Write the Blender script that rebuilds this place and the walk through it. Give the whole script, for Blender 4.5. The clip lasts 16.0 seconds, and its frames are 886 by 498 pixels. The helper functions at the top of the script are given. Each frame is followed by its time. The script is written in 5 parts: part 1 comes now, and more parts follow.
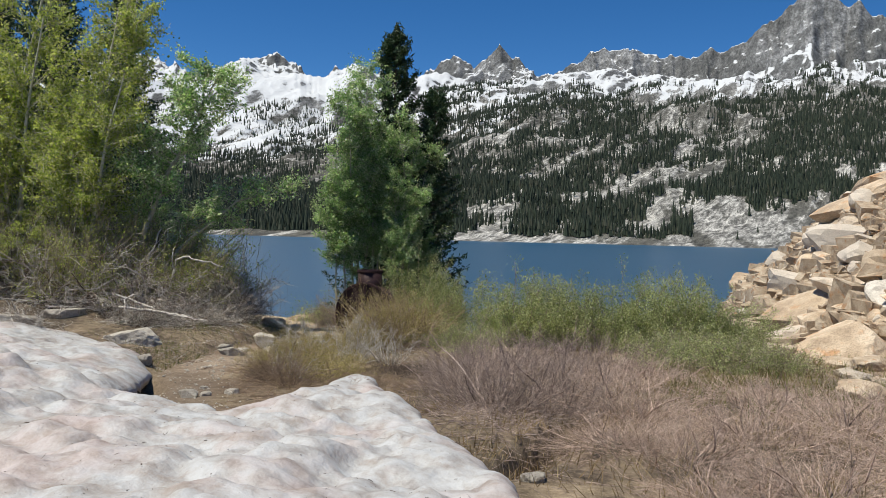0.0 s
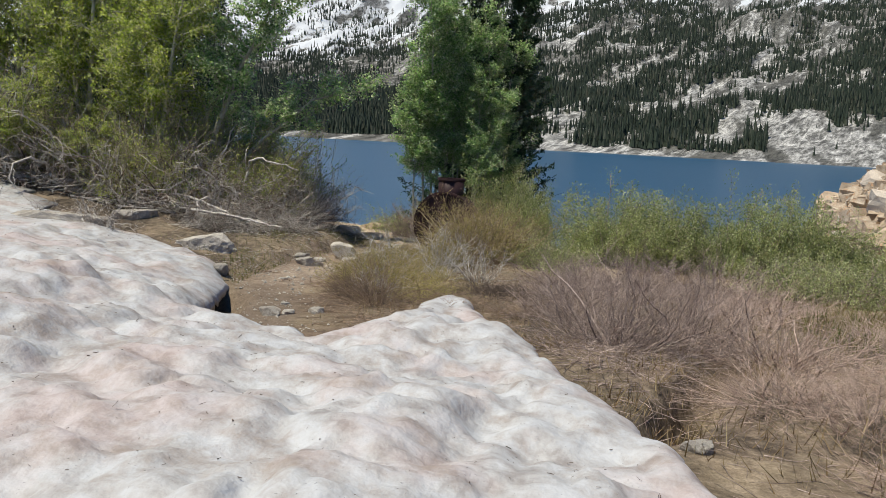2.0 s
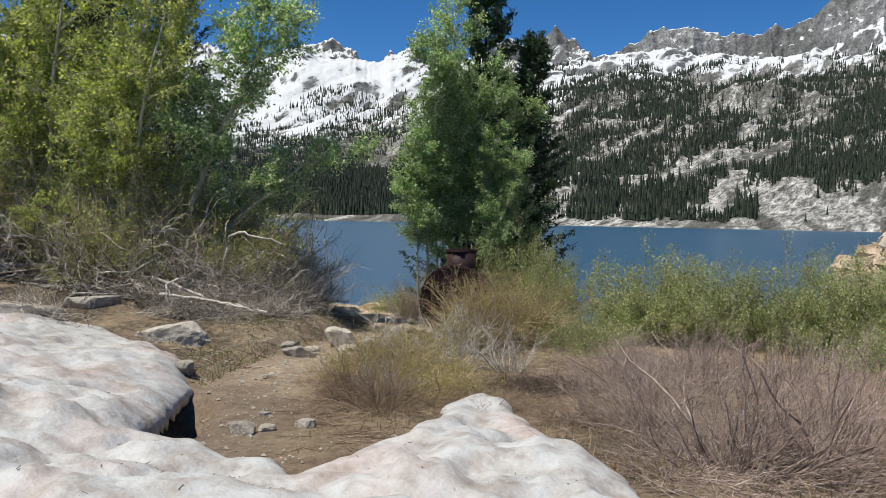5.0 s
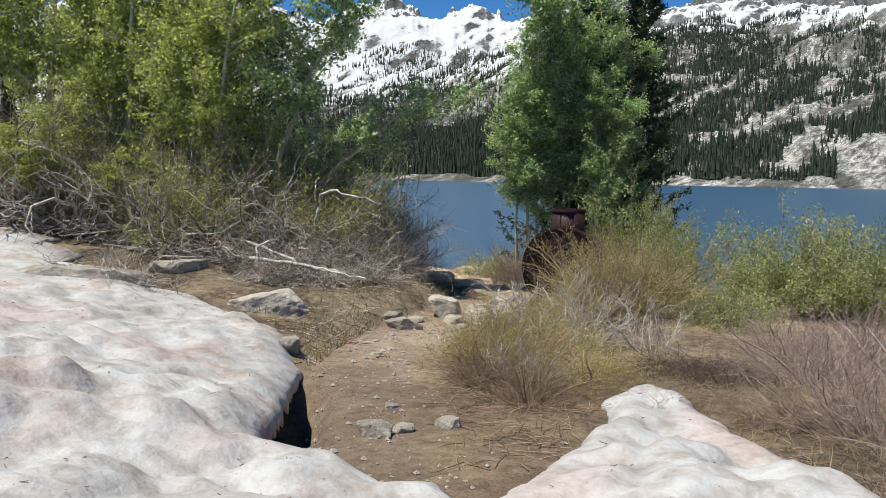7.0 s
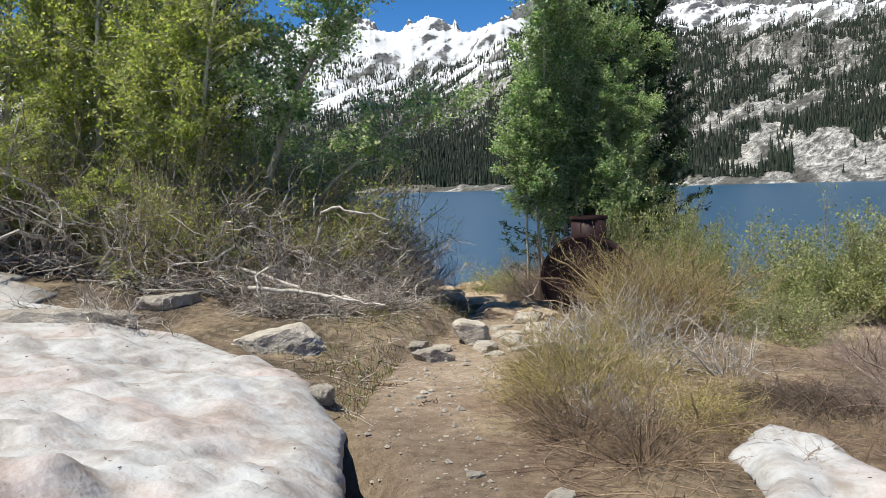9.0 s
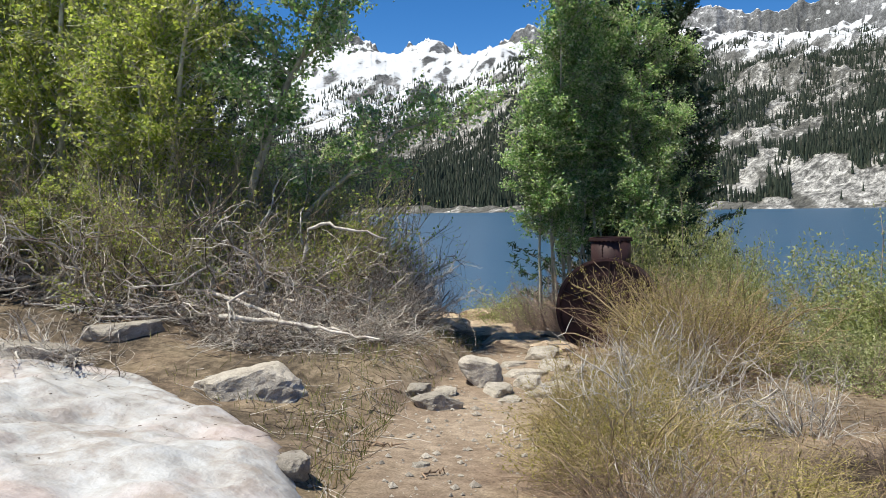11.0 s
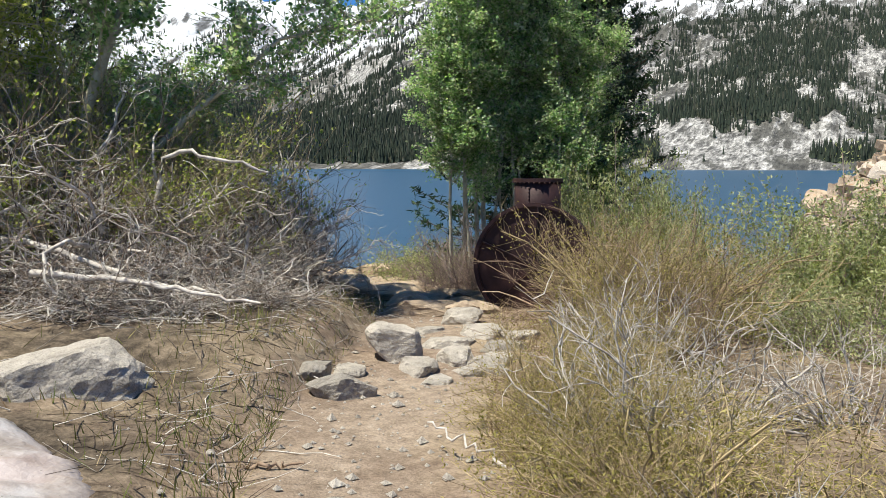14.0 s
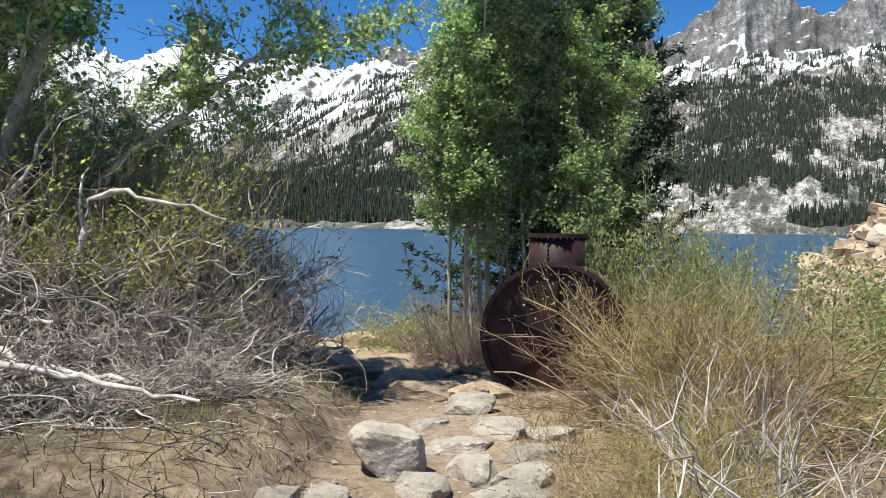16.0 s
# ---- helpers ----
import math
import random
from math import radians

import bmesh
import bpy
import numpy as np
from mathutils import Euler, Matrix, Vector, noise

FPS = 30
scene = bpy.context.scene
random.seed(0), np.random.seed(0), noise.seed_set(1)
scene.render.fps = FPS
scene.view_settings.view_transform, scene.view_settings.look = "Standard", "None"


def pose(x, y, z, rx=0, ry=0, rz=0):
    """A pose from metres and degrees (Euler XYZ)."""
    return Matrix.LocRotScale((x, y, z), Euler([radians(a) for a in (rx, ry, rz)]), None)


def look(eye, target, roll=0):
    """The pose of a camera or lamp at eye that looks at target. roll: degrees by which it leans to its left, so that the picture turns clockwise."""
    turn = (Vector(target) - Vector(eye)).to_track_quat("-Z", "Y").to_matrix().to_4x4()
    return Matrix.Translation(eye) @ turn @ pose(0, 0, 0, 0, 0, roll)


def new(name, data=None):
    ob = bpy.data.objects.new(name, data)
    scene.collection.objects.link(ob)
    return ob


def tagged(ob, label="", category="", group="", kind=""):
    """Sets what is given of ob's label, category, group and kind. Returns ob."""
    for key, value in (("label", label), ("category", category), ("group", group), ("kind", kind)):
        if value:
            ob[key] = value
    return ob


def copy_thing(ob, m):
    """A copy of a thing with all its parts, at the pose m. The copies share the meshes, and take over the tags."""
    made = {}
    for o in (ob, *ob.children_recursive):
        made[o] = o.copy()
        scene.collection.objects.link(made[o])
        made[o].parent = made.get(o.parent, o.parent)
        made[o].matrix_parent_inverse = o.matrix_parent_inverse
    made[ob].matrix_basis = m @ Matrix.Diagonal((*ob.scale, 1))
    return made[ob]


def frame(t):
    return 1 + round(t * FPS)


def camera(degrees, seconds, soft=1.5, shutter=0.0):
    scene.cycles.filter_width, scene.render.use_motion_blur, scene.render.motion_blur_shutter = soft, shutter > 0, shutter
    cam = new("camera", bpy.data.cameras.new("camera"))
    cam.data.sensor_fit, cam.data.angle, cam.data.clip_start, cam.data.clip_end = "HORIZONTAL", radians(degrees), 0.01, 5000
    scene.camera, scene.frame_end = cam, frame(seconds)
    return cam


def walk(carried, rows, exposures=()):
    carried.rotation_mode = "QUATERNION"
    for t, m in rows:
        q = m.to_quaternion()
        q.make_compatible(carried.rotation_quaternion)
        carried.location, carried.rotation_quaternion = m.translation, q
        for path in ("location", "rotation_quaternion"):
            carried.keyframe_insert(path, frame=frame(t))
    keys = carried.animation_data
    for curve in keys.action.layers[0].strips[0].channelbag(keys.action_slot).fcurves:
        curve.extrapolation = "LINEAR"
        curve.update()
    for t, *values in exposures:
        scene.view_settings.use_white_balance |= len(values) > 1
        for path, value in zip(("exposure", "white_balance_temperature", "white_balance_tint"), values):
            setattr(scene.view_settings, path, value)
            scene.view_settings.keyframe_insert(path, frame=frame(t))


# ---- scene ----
cam = camera(59.5, 16.0, soft=0.6)
PATH = [
    (0, (2.278, -1.074, 1.771), (1.859, 0.881, 1.731), 1.3),
    (0.5, (2.09, -0.786, 1.753), (1.731, 1.176, 1.6), 4.2),
    (1, (1.887, -0.459, 1.8), (1.536, 1.492, 1.539), 6.0),
    (1.5, (1.688, -0.215, 1.796), (1.223, 1.723, 1.621), 2.7),
    (2, (1.423, 0.013, 1.736), (0.869, 1.913, 1.453), 2.9),
    (2.5, (1.168, 0.232, 1.773), (0.513, 2.079, 1.372), 1.5),
    (3, (0.912, 0.439, 1.819), (0.319, 2.328, 1.534), 1.5),
    (3.2, (0.886, 0.557, 1.835), (0.363, 2.478, 1.641), 1.9),
    (5.3, (0.383, 2.25, 1.454), (-0.171, 4.17, 1.372), 0.9),
    (5.5, (0.292, 2.325, 1.459), (-0.158, 4.261, 1.244), 1.0),
    (6, (0.067, 2.624, 1.47), (-0.229, 4.581, 1.187), 1.8),
    (6.5, (-0.2, 2.882, 1.511), (-0.66, 4.807, 1.222), 2.4),
    (7, (-0.637, 3.132, 1.412), (-1.339, 4.995, 1.222), 0.9),
    (7.5, (-1.083, 3.477, 1.369), (-1.683, 5.379, 1.213), 1.8),
    (8, (-1.441, 3.651, 1.409), (-1.982, 5.574, 1.309), -0.4),
    (8.5, (-1.708, 3.861, 1.479), (-2.313, 5.763, 1.349), -1.7),
    (8.7, (-1.737, 3.93, 1.442), (-2.362, 5.823, 1.276), -1.7),
    (10.8, (-2.272, 5.309, 1.326), (-2.873, 7.214, 1.228), -1.1),
    (11, (-2.34, 5.455, 1.317), (-2.957, 7.354, 1.209), -0.9),
    (11.5, (-2.579, 5.666, 1.245), (-3.215, 7.561, 1.185), -1.0),
    (12, (-2.774, 6.093, 1.174), (-3.338, 8.011, 1.102), -1.1),
    (12.5, (-2.921, 6.429, 1.244), (-3.338, 8.382, 1.142), -0.2),
    (13, (-3.069, 6.709, 1.21), (-3.378, 8.683, 1.125), 0.3),
    (13.5, (-3.11, 7.021, 1.07), (-3.415, 8.993, 0.925), 0.4),
    (14, (-3.163, 7.349, 1.011), (-3.48, 9.312, 0.791), 0.1),
    (14.5, (-3.224, 7.776, 0.946), (-3.629, 9.727, 0.776), 1.7),
    (15, (-3.301, 8.209, 0.926), (-3.814, 10.138, 0.793), 3.0),
    (15.5, (-3.516, 8.641, 0.929), (-3.921, 10.599, 0.86), 1.5),
    (16, (-3.642, 9.022, 0.906), (-3.914, 11.002, 0.841), 0.7),
]
walk(cam, [(t, look(e, g, r)) for t, e, g, r in PATH], [(0, 0.2), (3.2, 0.2), (6.0, 0.35), (8.5, 0.46), (12.5, 0.62), (16, 0.7)])

# ---- world, sun, exposure ----
SUN_TO = Vector((-0.36, -0.3, 1.05)).normalized()
world = bpy.data.worlds.new("sky")
scene.world = world
world.use_nodes = True
wt = world.node_tree
sky = wt.nodes.new("ShaderNodeTexSky")
sky.sky_type, sky.sun_disc = "NISHITA", False
sky.sun_elevation = math.asin(SUN_TO.z)
sky.sun_rotation = math.atan2(SUN_TO.x, SUN_TO.y)
sky.altitude, sky.air_density, sky.dust_density, sky.ozone_density = 3000, 0.9, 0.0, 3.0
deep = wt.nodes.new("ShaderNodeHueSaturation")
deep.inputs["Saturation"].default_value = 1.3
deep.inputs["Hue"].default_value = 0.502
wt.links.new(sky.outputs[0], deep.inputs["Color"])
wt.links.new(deep.outputs[0], wt.nodes["Background"].inputs[0])
wt.nodes["Background"].inputs[1].default_value = 0.1
sun = new("sun", bpy.data.lights.new("sun", "SUN"))
sun.data.energy, sun.data.angle, sun.data.color = 5.0, radians(0.55), (1.0, 0.95, 0.81)
sun.matrix_world = look((0, 0, 0), -SUN_TO)

# ---- numpy tools ----
rng = np.random.default_rng(7)
TAB2 = rng.random((256, 256))
TAB3 = rng.random((32, 32, 32))


def vnoise(x, y):
    xi, yi = np.floor(x).astype(int), np.floor(y).astype(int)
    u, v = x - xi, y - yi
    u, v = u * u * u * (u * (u * 6 - 15) + 10), v * v * v * (v * (v * 6 - 15) + 10)
    g = lambda i, j: TAB2[(xi + i) & 255, (yi + j) & 255]
    return (g(0, 0) * (1 - u) + g(1, 0) * u) * (1 - v) + (g(0, 1) * (1 - u) + g(1, 1) * u) * v


def fbm(x, y, octaves=4):
    """Smooth noise, about -1 to 1."""
    x, y = np.asarray(x, float), np.asarray(y, float)
    total, amp = 0.0, 1.0
    for k in range(octaves):
        total = total + amp * (vnoise(x * 2 ** k + 17.3 * k, y * 2 ** k + 9.1 * k) * 2 - 1)
        amp *= 0.5
    return total / 1.6


def ridged(x, y, octaves=5):
    """Noise with sharp crests, 0 to 1."""
    total, amp = 0.0, 1.0
    for k in range(octaves):
        n = 1 - np.abs(vnoise(x * 2 ** k + 31.7 * k, y * 2 ** k + 5.3 * k) * 2 - 1)
        total = total + amp * n * n
        amp *= 0.5
    return total / 1.95


def noise3(p):
    i = np.floor(p).astype(int)
    f = p - i
    f = f * f * (3 - 2 * f)
    out = 0
    for a in (0, 1):
        for b in (0, 1):
            for c in (0, 1):
                w = (f[:, 0] if a else 1 - f[:, 0]) * (f[:, 1] if b else 1 - f[:, 1]) * (f[:, 2] if c else 1 - f[:, 2])
                out = out + w * TAB3[(i[:, 0] + a) & 31, (i[:, 1] + b) & 31, (i[:, 2] + c) & 31]
    return out * 2 - 1


def step(x, a, b):
    u = np.clip((np.asarray(x, float) - a) / (b - a), 0, 1)
    return u * u * (3 - 2 * u)


def mesh_from(name, verts, faces, material, smooth=True):
    """One mesh from an array of points and arrays of equal-sided faces."""
    me = bpy.data.meshes.new(name)
    verts = np.asarray(verts, np.float32)
    faces = [np.asarray(f, np.int32) for f in faces if len(f)]
    me.vertices.add(len(verts))
    me.vertices.foreach_set("co", verts.ravel())
    loops = np.concatenate([f.ravel() for f in faces])
    sizes = np.concatenate([np.full(len(f), f.shape[1], np.int32) for f in faces])
    me.loops.add(len(loops))
    me.loops.foreach_set("vertex_index", loops)
    me.polygons.add(len(sizes))
    me.polygons.foreach_set("loop_start", np.concatenate([[0], np.cumsum(sizes)[:-1]]).astype(np.int32))
    me.polygons.foreach_set("use_smooth", np.full(len(sizes), smooth))
    me.update(calc_edges=True)
    me.validate()
    me.materials.append(material)
    return me


def from_bm(name, bm, material, smooth=False):
    me = bpy.data.meshes.new(name)
    bm.normal_update()
    bm.to_mesh(me)
    bm.free()
    me.polygons.foreach_set("use_smooth", np.full(len(me.polygons), smooth))
    me.materials.append(material)
    return me


def part(name, data, parent, label="", kind=""):
    ob = new(name, data)
    ob.parent = parent
    return tagged(ob, label, kind=kind)


def tubes(paths, radii, sides=3):
    """Verts and quads of many round twigs: paths (B, n, 3), radii (B, n)."""
    paths, radii = np.asarray(paths, float), np.asarray(radii, float)
    B, n, _ = paths.shape
    t = np.gradient(paths, axis=1)
    t /= np.linalg.norm(t, axis=2, keepdims=True) + 1e-9
    ref = np.where(np.abs(t[..., 2:3]) > 0.9, np.array([1.0, 0, 0]), np.array([0, 0, 1.0]))
    u = np.cross(t, ref)
    u /= np.linalg.norm(u, axis=2, keepdims=True) + 1e-9
    v = np.cross(t, u)
    a = np.arange(sides) * 2 * np.pi / sides
    ring = paths[:, :, None, :] + radii[:, :, None, None] * (u[:, :, None, :] * np.cos(a)[:, None] + v[:, :, None, :] * np.sin(a)[:, None])
    idx = np.arange(B * n * sides).reshape(B, n, sides)
    nxt = np.roll(idx, -1, axis=2)
    quads = np.stack([idx[:, :-1], nxt[:, :-1], nxt[:, 1:], idx[:, 1:]], -1).reshape(-1, 4)
    return ring.reshape(-1, 3), quads


def stems(starts, dirs, lengths, n, droop, wander, g):
    """Bent paths (B, n, 3) that start at starts, head along dirs and sag or rise by droop."""
    B = len(starts)
    d = dirs / (np.linalg.norm(dirs, axis=1, keepdims=True) + 1e-9)
    pts = [starts]
    seg = (lengths / (n - 1))[:, None]
    for _ in range(n - 1):
        d = d + g.normal(0, wander, (B, 3)) + np.array([0, 0, droop])
        d /= np.linalg.norm(d, axis=1, keepdims=True)
        pts.append(pts[-1] + d * seg)
    return np.stack(pts, 1)


def along(paths, count, lo, hi, g):
    """Random places on the paths and the direction there."""
    B, n, _ = paths.shape
    b = g.integers(0, B, count)
    u = g.uniform(lo, hi, count) * (n - 1)
    i = np.minimum(u.astype(int), n - 2)
    f = (u - i)[:, None]
    return paths[b, i] * (1 - f) + paths[b, i + 1] * f, paths[b, i + 1] - paths[b, i]


def leaves(centres, length, width, g, up=0.5):
    """Verts and quads of folded leaf blades."""
    N = len(centres)
    a = g.normal(0, 1, (N, 3))
    a /= np.linalg.norm(a, axis=1, keepdims=True)
    nrm = g.normal(0, 1, (N, 3)) + np.array([0, 0, up])
    b = np.cross(nrm, a)
    b /= np.linalg.norm(b, axis=1, keepdims=True) + 1e-9
    nn = np.cross(a, b)
    L = (length * g.uniform(0.6, 1.25, N))[:, None]
    W = (width * g.uniform(0.6, 1.25, N))[:, None]
    v = np.stack([centres - a * L * 0.5, centres + b * W * 0.5 + nn * W * 0.15, centres + a * L * 0.5, centres - b * W * 0.5 + nn * W * 0.15], 1)
    return v.reshape(-1, 3), np.arange(N * 4).reshape(N, 4)


def merged(pieces):
    verts, quads, k = [], [], 0
    for v, q in pieces:
        verts.append(v)
        quads.append(q + k)
        k += len(v)
    return np.concatenate(verts), np.concatenate(quads)

# ---- materials ----


def material(name, rough=0.8):
    m = bpy.data.materials.new(name)
    m.use_nodes = True
    b = m.node_tree.nodes["Principled BSDF"]
    b.inputs["Roughness"].default_value = rough
    b.inputs["Specular IOR Level"].default_value = 0.3
    return m, m.node_tree, b


def node(nt, kind, **inputs):
    n = nt.nodes.new(kind)
    for key, value in inputs.items():
        n.inputs[key.replace("_", " ")].default_value = value
    return n


def grain(nt, coords, scale, detail=6.0, rough=0.6):
    n = node(nt, "ShaderNodeTexNoise", Scale=scale, Detail=detail, Roughness=rough)
    nt.links.new(coords, n.inputs["Vector"])
    return n.outputs["Fac"]


def ramp(nt, fac, stops):
    n = nt.nodes.new("ShaderNodeValToRGB")
    while len(n.color_ramp.elements) < len(stops):
        n.color_ramp.elements.new(0.5)
    for e, (p, c) in zip(n.color_ramp.elements, stops):
        e.position = p
        e.color = (*c, 1) if isinstance(c, tuple) else (c, c, c, 1)
    nt.links.new(fac, n.inputs[0])
    return n.outputs[0]


def mixed(nt, fac, a, b, blend="MIX"):
    n = nt.nodes.new("ShaderNodeMix")
    n.data_type, n.blend_type = "RGBA", blend
    for value, k in ((fac, 0), (a, 6), (b, 7)):
        if isinstance(value, (float, int)):
            n.inputs[k].default_value = value
        elif isinstance(value, tuple):
            n.inputs[k].default_value = (*value, 1)
        else:
            nt.links.new(value, n.inputs[k])
    return n.outputs[2]


def maths(nt, op, a, b=0.0):
    n = nt.nodes.new("ShaderNodeMath")
    n.operation = op
    for k, value in enumerate((a, b)):
        if isinstance(value, (float, int)):
            n.inputs[k].default_value = value
        else:
            nt.links.new(value, n.inputs[k])
    return n.outputs[0]


def relief(nt, bsdf, height, strength, distance):
    n = node(nt, "ShaderNodeBump", Strength=strength, Distance=distance)
    nt.links.new(height, n.inputs["Height"])
    nt.links.new(n.outputs[0], bsdf.inputs["Normal"])


def where(nt):
    return nt.nodes.new("ShaderNodeNewGeometry").outputs["Position"]


def local(nt):
    return nt.nodes.new("ShaderNodeTexCoord").outputs["Object"]


def island(nt):
    return nt.nodes.new("ShaderNodeNewGeometry").outputs["Random Per Island"]


def leaf_material(name, stops, through_light=0.6, rough=0.42):
    m, nt, b = material(name, rough)
    col = ramp(nt, island(nt), stops)
    big = ramp(nt, grain(nt, where(nt), 1.7, 2), [(0.35, 0.75), (0.65, 1.1)])
    col = mixed(nt, 1.0, col, big, "MULTIPLY")
    nt.links.new(col, b.inputs["Base Color"])
    tr = nt.nodes.new("ShaderNodeBsdfTranslucent")
    nt.links.new(mixed(nt, 1.0, col, (1.0, 1.0, 0.6), "MULTIPLY"), tr.inputs[0])
    mx = nt.nodes.new("ShaderNodeMixShader")
    mx.inputs[0].default_value = through_light
    nt.links.new(b.outputs[0], mx.inputs[1])
    nt.links.new(tr.outputs[0], mx.inputs[2])
    nt.links.new(mx.outputs[0], nt.nodes["Material Output"].inputs[0])
    return m


def bark_material(name, dark, light, scale=14.0):
    m, nt, b = material(name, 0.85)
    p = where(nt)
    col = ramp(nt, grain(nt, p, scale), [(0.3, dark), (0.7, light)])
    tint = ramp(nt, island(nt), [(0.0, 0.55), (1.0, 1.15)])
    nt.links.new(mixed(nt, 1.0, col, tint, "MULTIPLY"), b.inputs["Base Color"])
    relief(nt, b, grain(nt, p, scale * 6), 0.4, 0.01)
    return m


def rock_material(name, dark, mid, light, lichen, coords=local, scale=2.0, other=None):
    m, nt, b = material(name, 0.85)
    p = coords(nt)
    a = grain(nt, p, scale, 8, 0.65)
    col = ramp(nt, a, [(0.28, dark), (0.48, mid), (0.7, light)])
    patch = ramp(nt, grain(nt, p, scale * 2.3, 5), [(0.56, 0.0), (0.66, 0.8)])
    col = mixed(nt, patch, col, lichen)
    speck = ramp(nt, grain(nt, p, scale * 40, 3), [(0.3, 0.6), (0.55, 1.05)])
    col = mixed(nt, 1.0, col, speck, "MULTIPLY")
    info = nt.nodes.new("ShaderNodeObjectInfo")
    col = mixed(nt, 1.0, col, ramp(nt, info.outputs["Random"], [(0.0, 0.78), (1.0, 1.15)]), "MULTIPLY")
    if other:
        turn = maths(nt, "FRACT", maths(nt, "MULTIPLY", info.outputs["Random"], 7.31))
        col = mixed(nt, ramp(nt, turn, [(0.45, 0.0), (0.7, 0.85)]), col, mixed(nt, 1.0, speck, other, "MULTIPLY"))
    nt.links.new(col, b.inputs["Base Color"])
    relief(nt, b, grain(nt, p, scale * 6, 8, 0.7), 0.9, 0.05)
    return m


# the near-white end paints sun glints into the colour of single leaves
M_ASPEN = leaf_material("aspen_leaf", [(0.0, (0.14, 0.28, 0.10)), (0.45, (0.33, 0.52, 0.22)), (0.7, (0.50, 0.65, 0.38)), (1.0, (0.80, 0.86, 0.70))])
M_YOUNG = leaf_material("young_leaf", [(0.0, (0.19, 0.27, 0.06)), (0.5, (0.40, 0.48, 0.12)), (1.0, (0.64, 0.66, 0.28))])
M_WILLOW = leaf_material("willow_leaf", [(0.0, (0.19, 0.235, 0.10)), (0.5, (0.41, 0.455, 0.24)), (1.0, (0.66, 0.68, 0.44))])
M_OLIVE = leaf_material("olive_leaf", [(0.0, (0.19, 0.17, 0.045)), (0.5, (0.34, 0.31, 0.10)), (1.0, (0.54, 0.48, 0.19))])
M_NEEDLE = leaf_material("needle", [(0.0, (0.02, 0.045, 0.02)), (0.6, (0.04, 0.08, 0.033)), (1.0, (0.075, 0.12, 0.05))], 0.12)
M_DRY = leaf_material("dry_grass", [(0.0, (0.14, 0.09, 0.045)), (0.5, (0.28, 0.20, 0.11)), (1.0, (0.45, 0.36, 0.22))], 0.25, 0.8)
M_GRASS = leaf_material("green_grass", [(0.0, (0.09, 0.12, 0.03)), (0.5, (0.16, 0.18, 0.05)), (1.0, (0.30, 0.27, 0.11))], 0.25, 0.8)
M_DEAD = bark_material("dead_wood", (0.27, 0.235, 0.205), (0.76, 0.715, 0.65))
M_BROWN = bark_material("brown_twig", (0.17, 0.115, 0.08), (0.42, 0.31, 0.22))
M_GREY = bark_material("grey_twig", (0.17, 0.12, 0.10), (0.56, 0.445, 0.39))
M_PINK = bark_material("pale_pink_twig", (0.28, 0.19, 0.15), (0.72, 0.56, 0.47))
M_YTWIG = bark_material("yellow_twig", (0.25, 0.185, 0.095), (0.60, 0.485, 0.28))
M_ASPBARK = bark_material("aspen_bark", (0.30, 0.285, 0.20), (0.62, 0.60, 0.49), 9)
M_OLIVEBARK = bark_material("olive_bark", (0.23, 0.195, 0.12), (0.56, 0.49, 0.34), 9)
M_DARKTWIG = bark_material("dark_twig", (0.045, 0.033, 0.026), (0.19, 0.145, 0.115))
M_PINEBARK = bark_material("pine_bark", (0.05, 0.035, 0.025), (0.16, 0.11, 0.08), 8)
M_GRANITE = rock_material("grey_granite", (0.25, 0.225, 0.19), (0.49, 0.445, 0.385), (0.66, 0.61, 0.54), (0.29, 0.26, 0.225))
M_ORANGE = rock_material("tan_granite", (0.24, 0.175, 0.12), (0.48, 0.375, 0.27), (0.70, 0.60, 0.47), (0.46, 0.25, 0.12), other=(0.56, 0.50, 0.43))
M_SAND = rock_material("sandy_slab", (0.26, 0.19, 0.13), (0.46, 0.36, 0.26), (0.62, 0.50, 0.38), (0.33, 0.24, 0.17))


def rust_material():
    m, nt, b = material("rusted_iron", 0.6)
    p = local(nt)
    col = ramp(nt, grain(nt, p, 3.0, 8, 0.7), [(0.3, (0.018, 0.011, 0.012)), (0.55, (0.045, 0.023, 0.024)), (0.75, (0.085, 0.042, 0.036))])
    nt.links.new(col, b.inputs["Base Color"])
    b.inputs["Metallic"].default_value = 0.25
    relief(nt, b, grain(nt, p, 45.0), 0.35, 0.01)
    return m


M_RUST = rust_material()


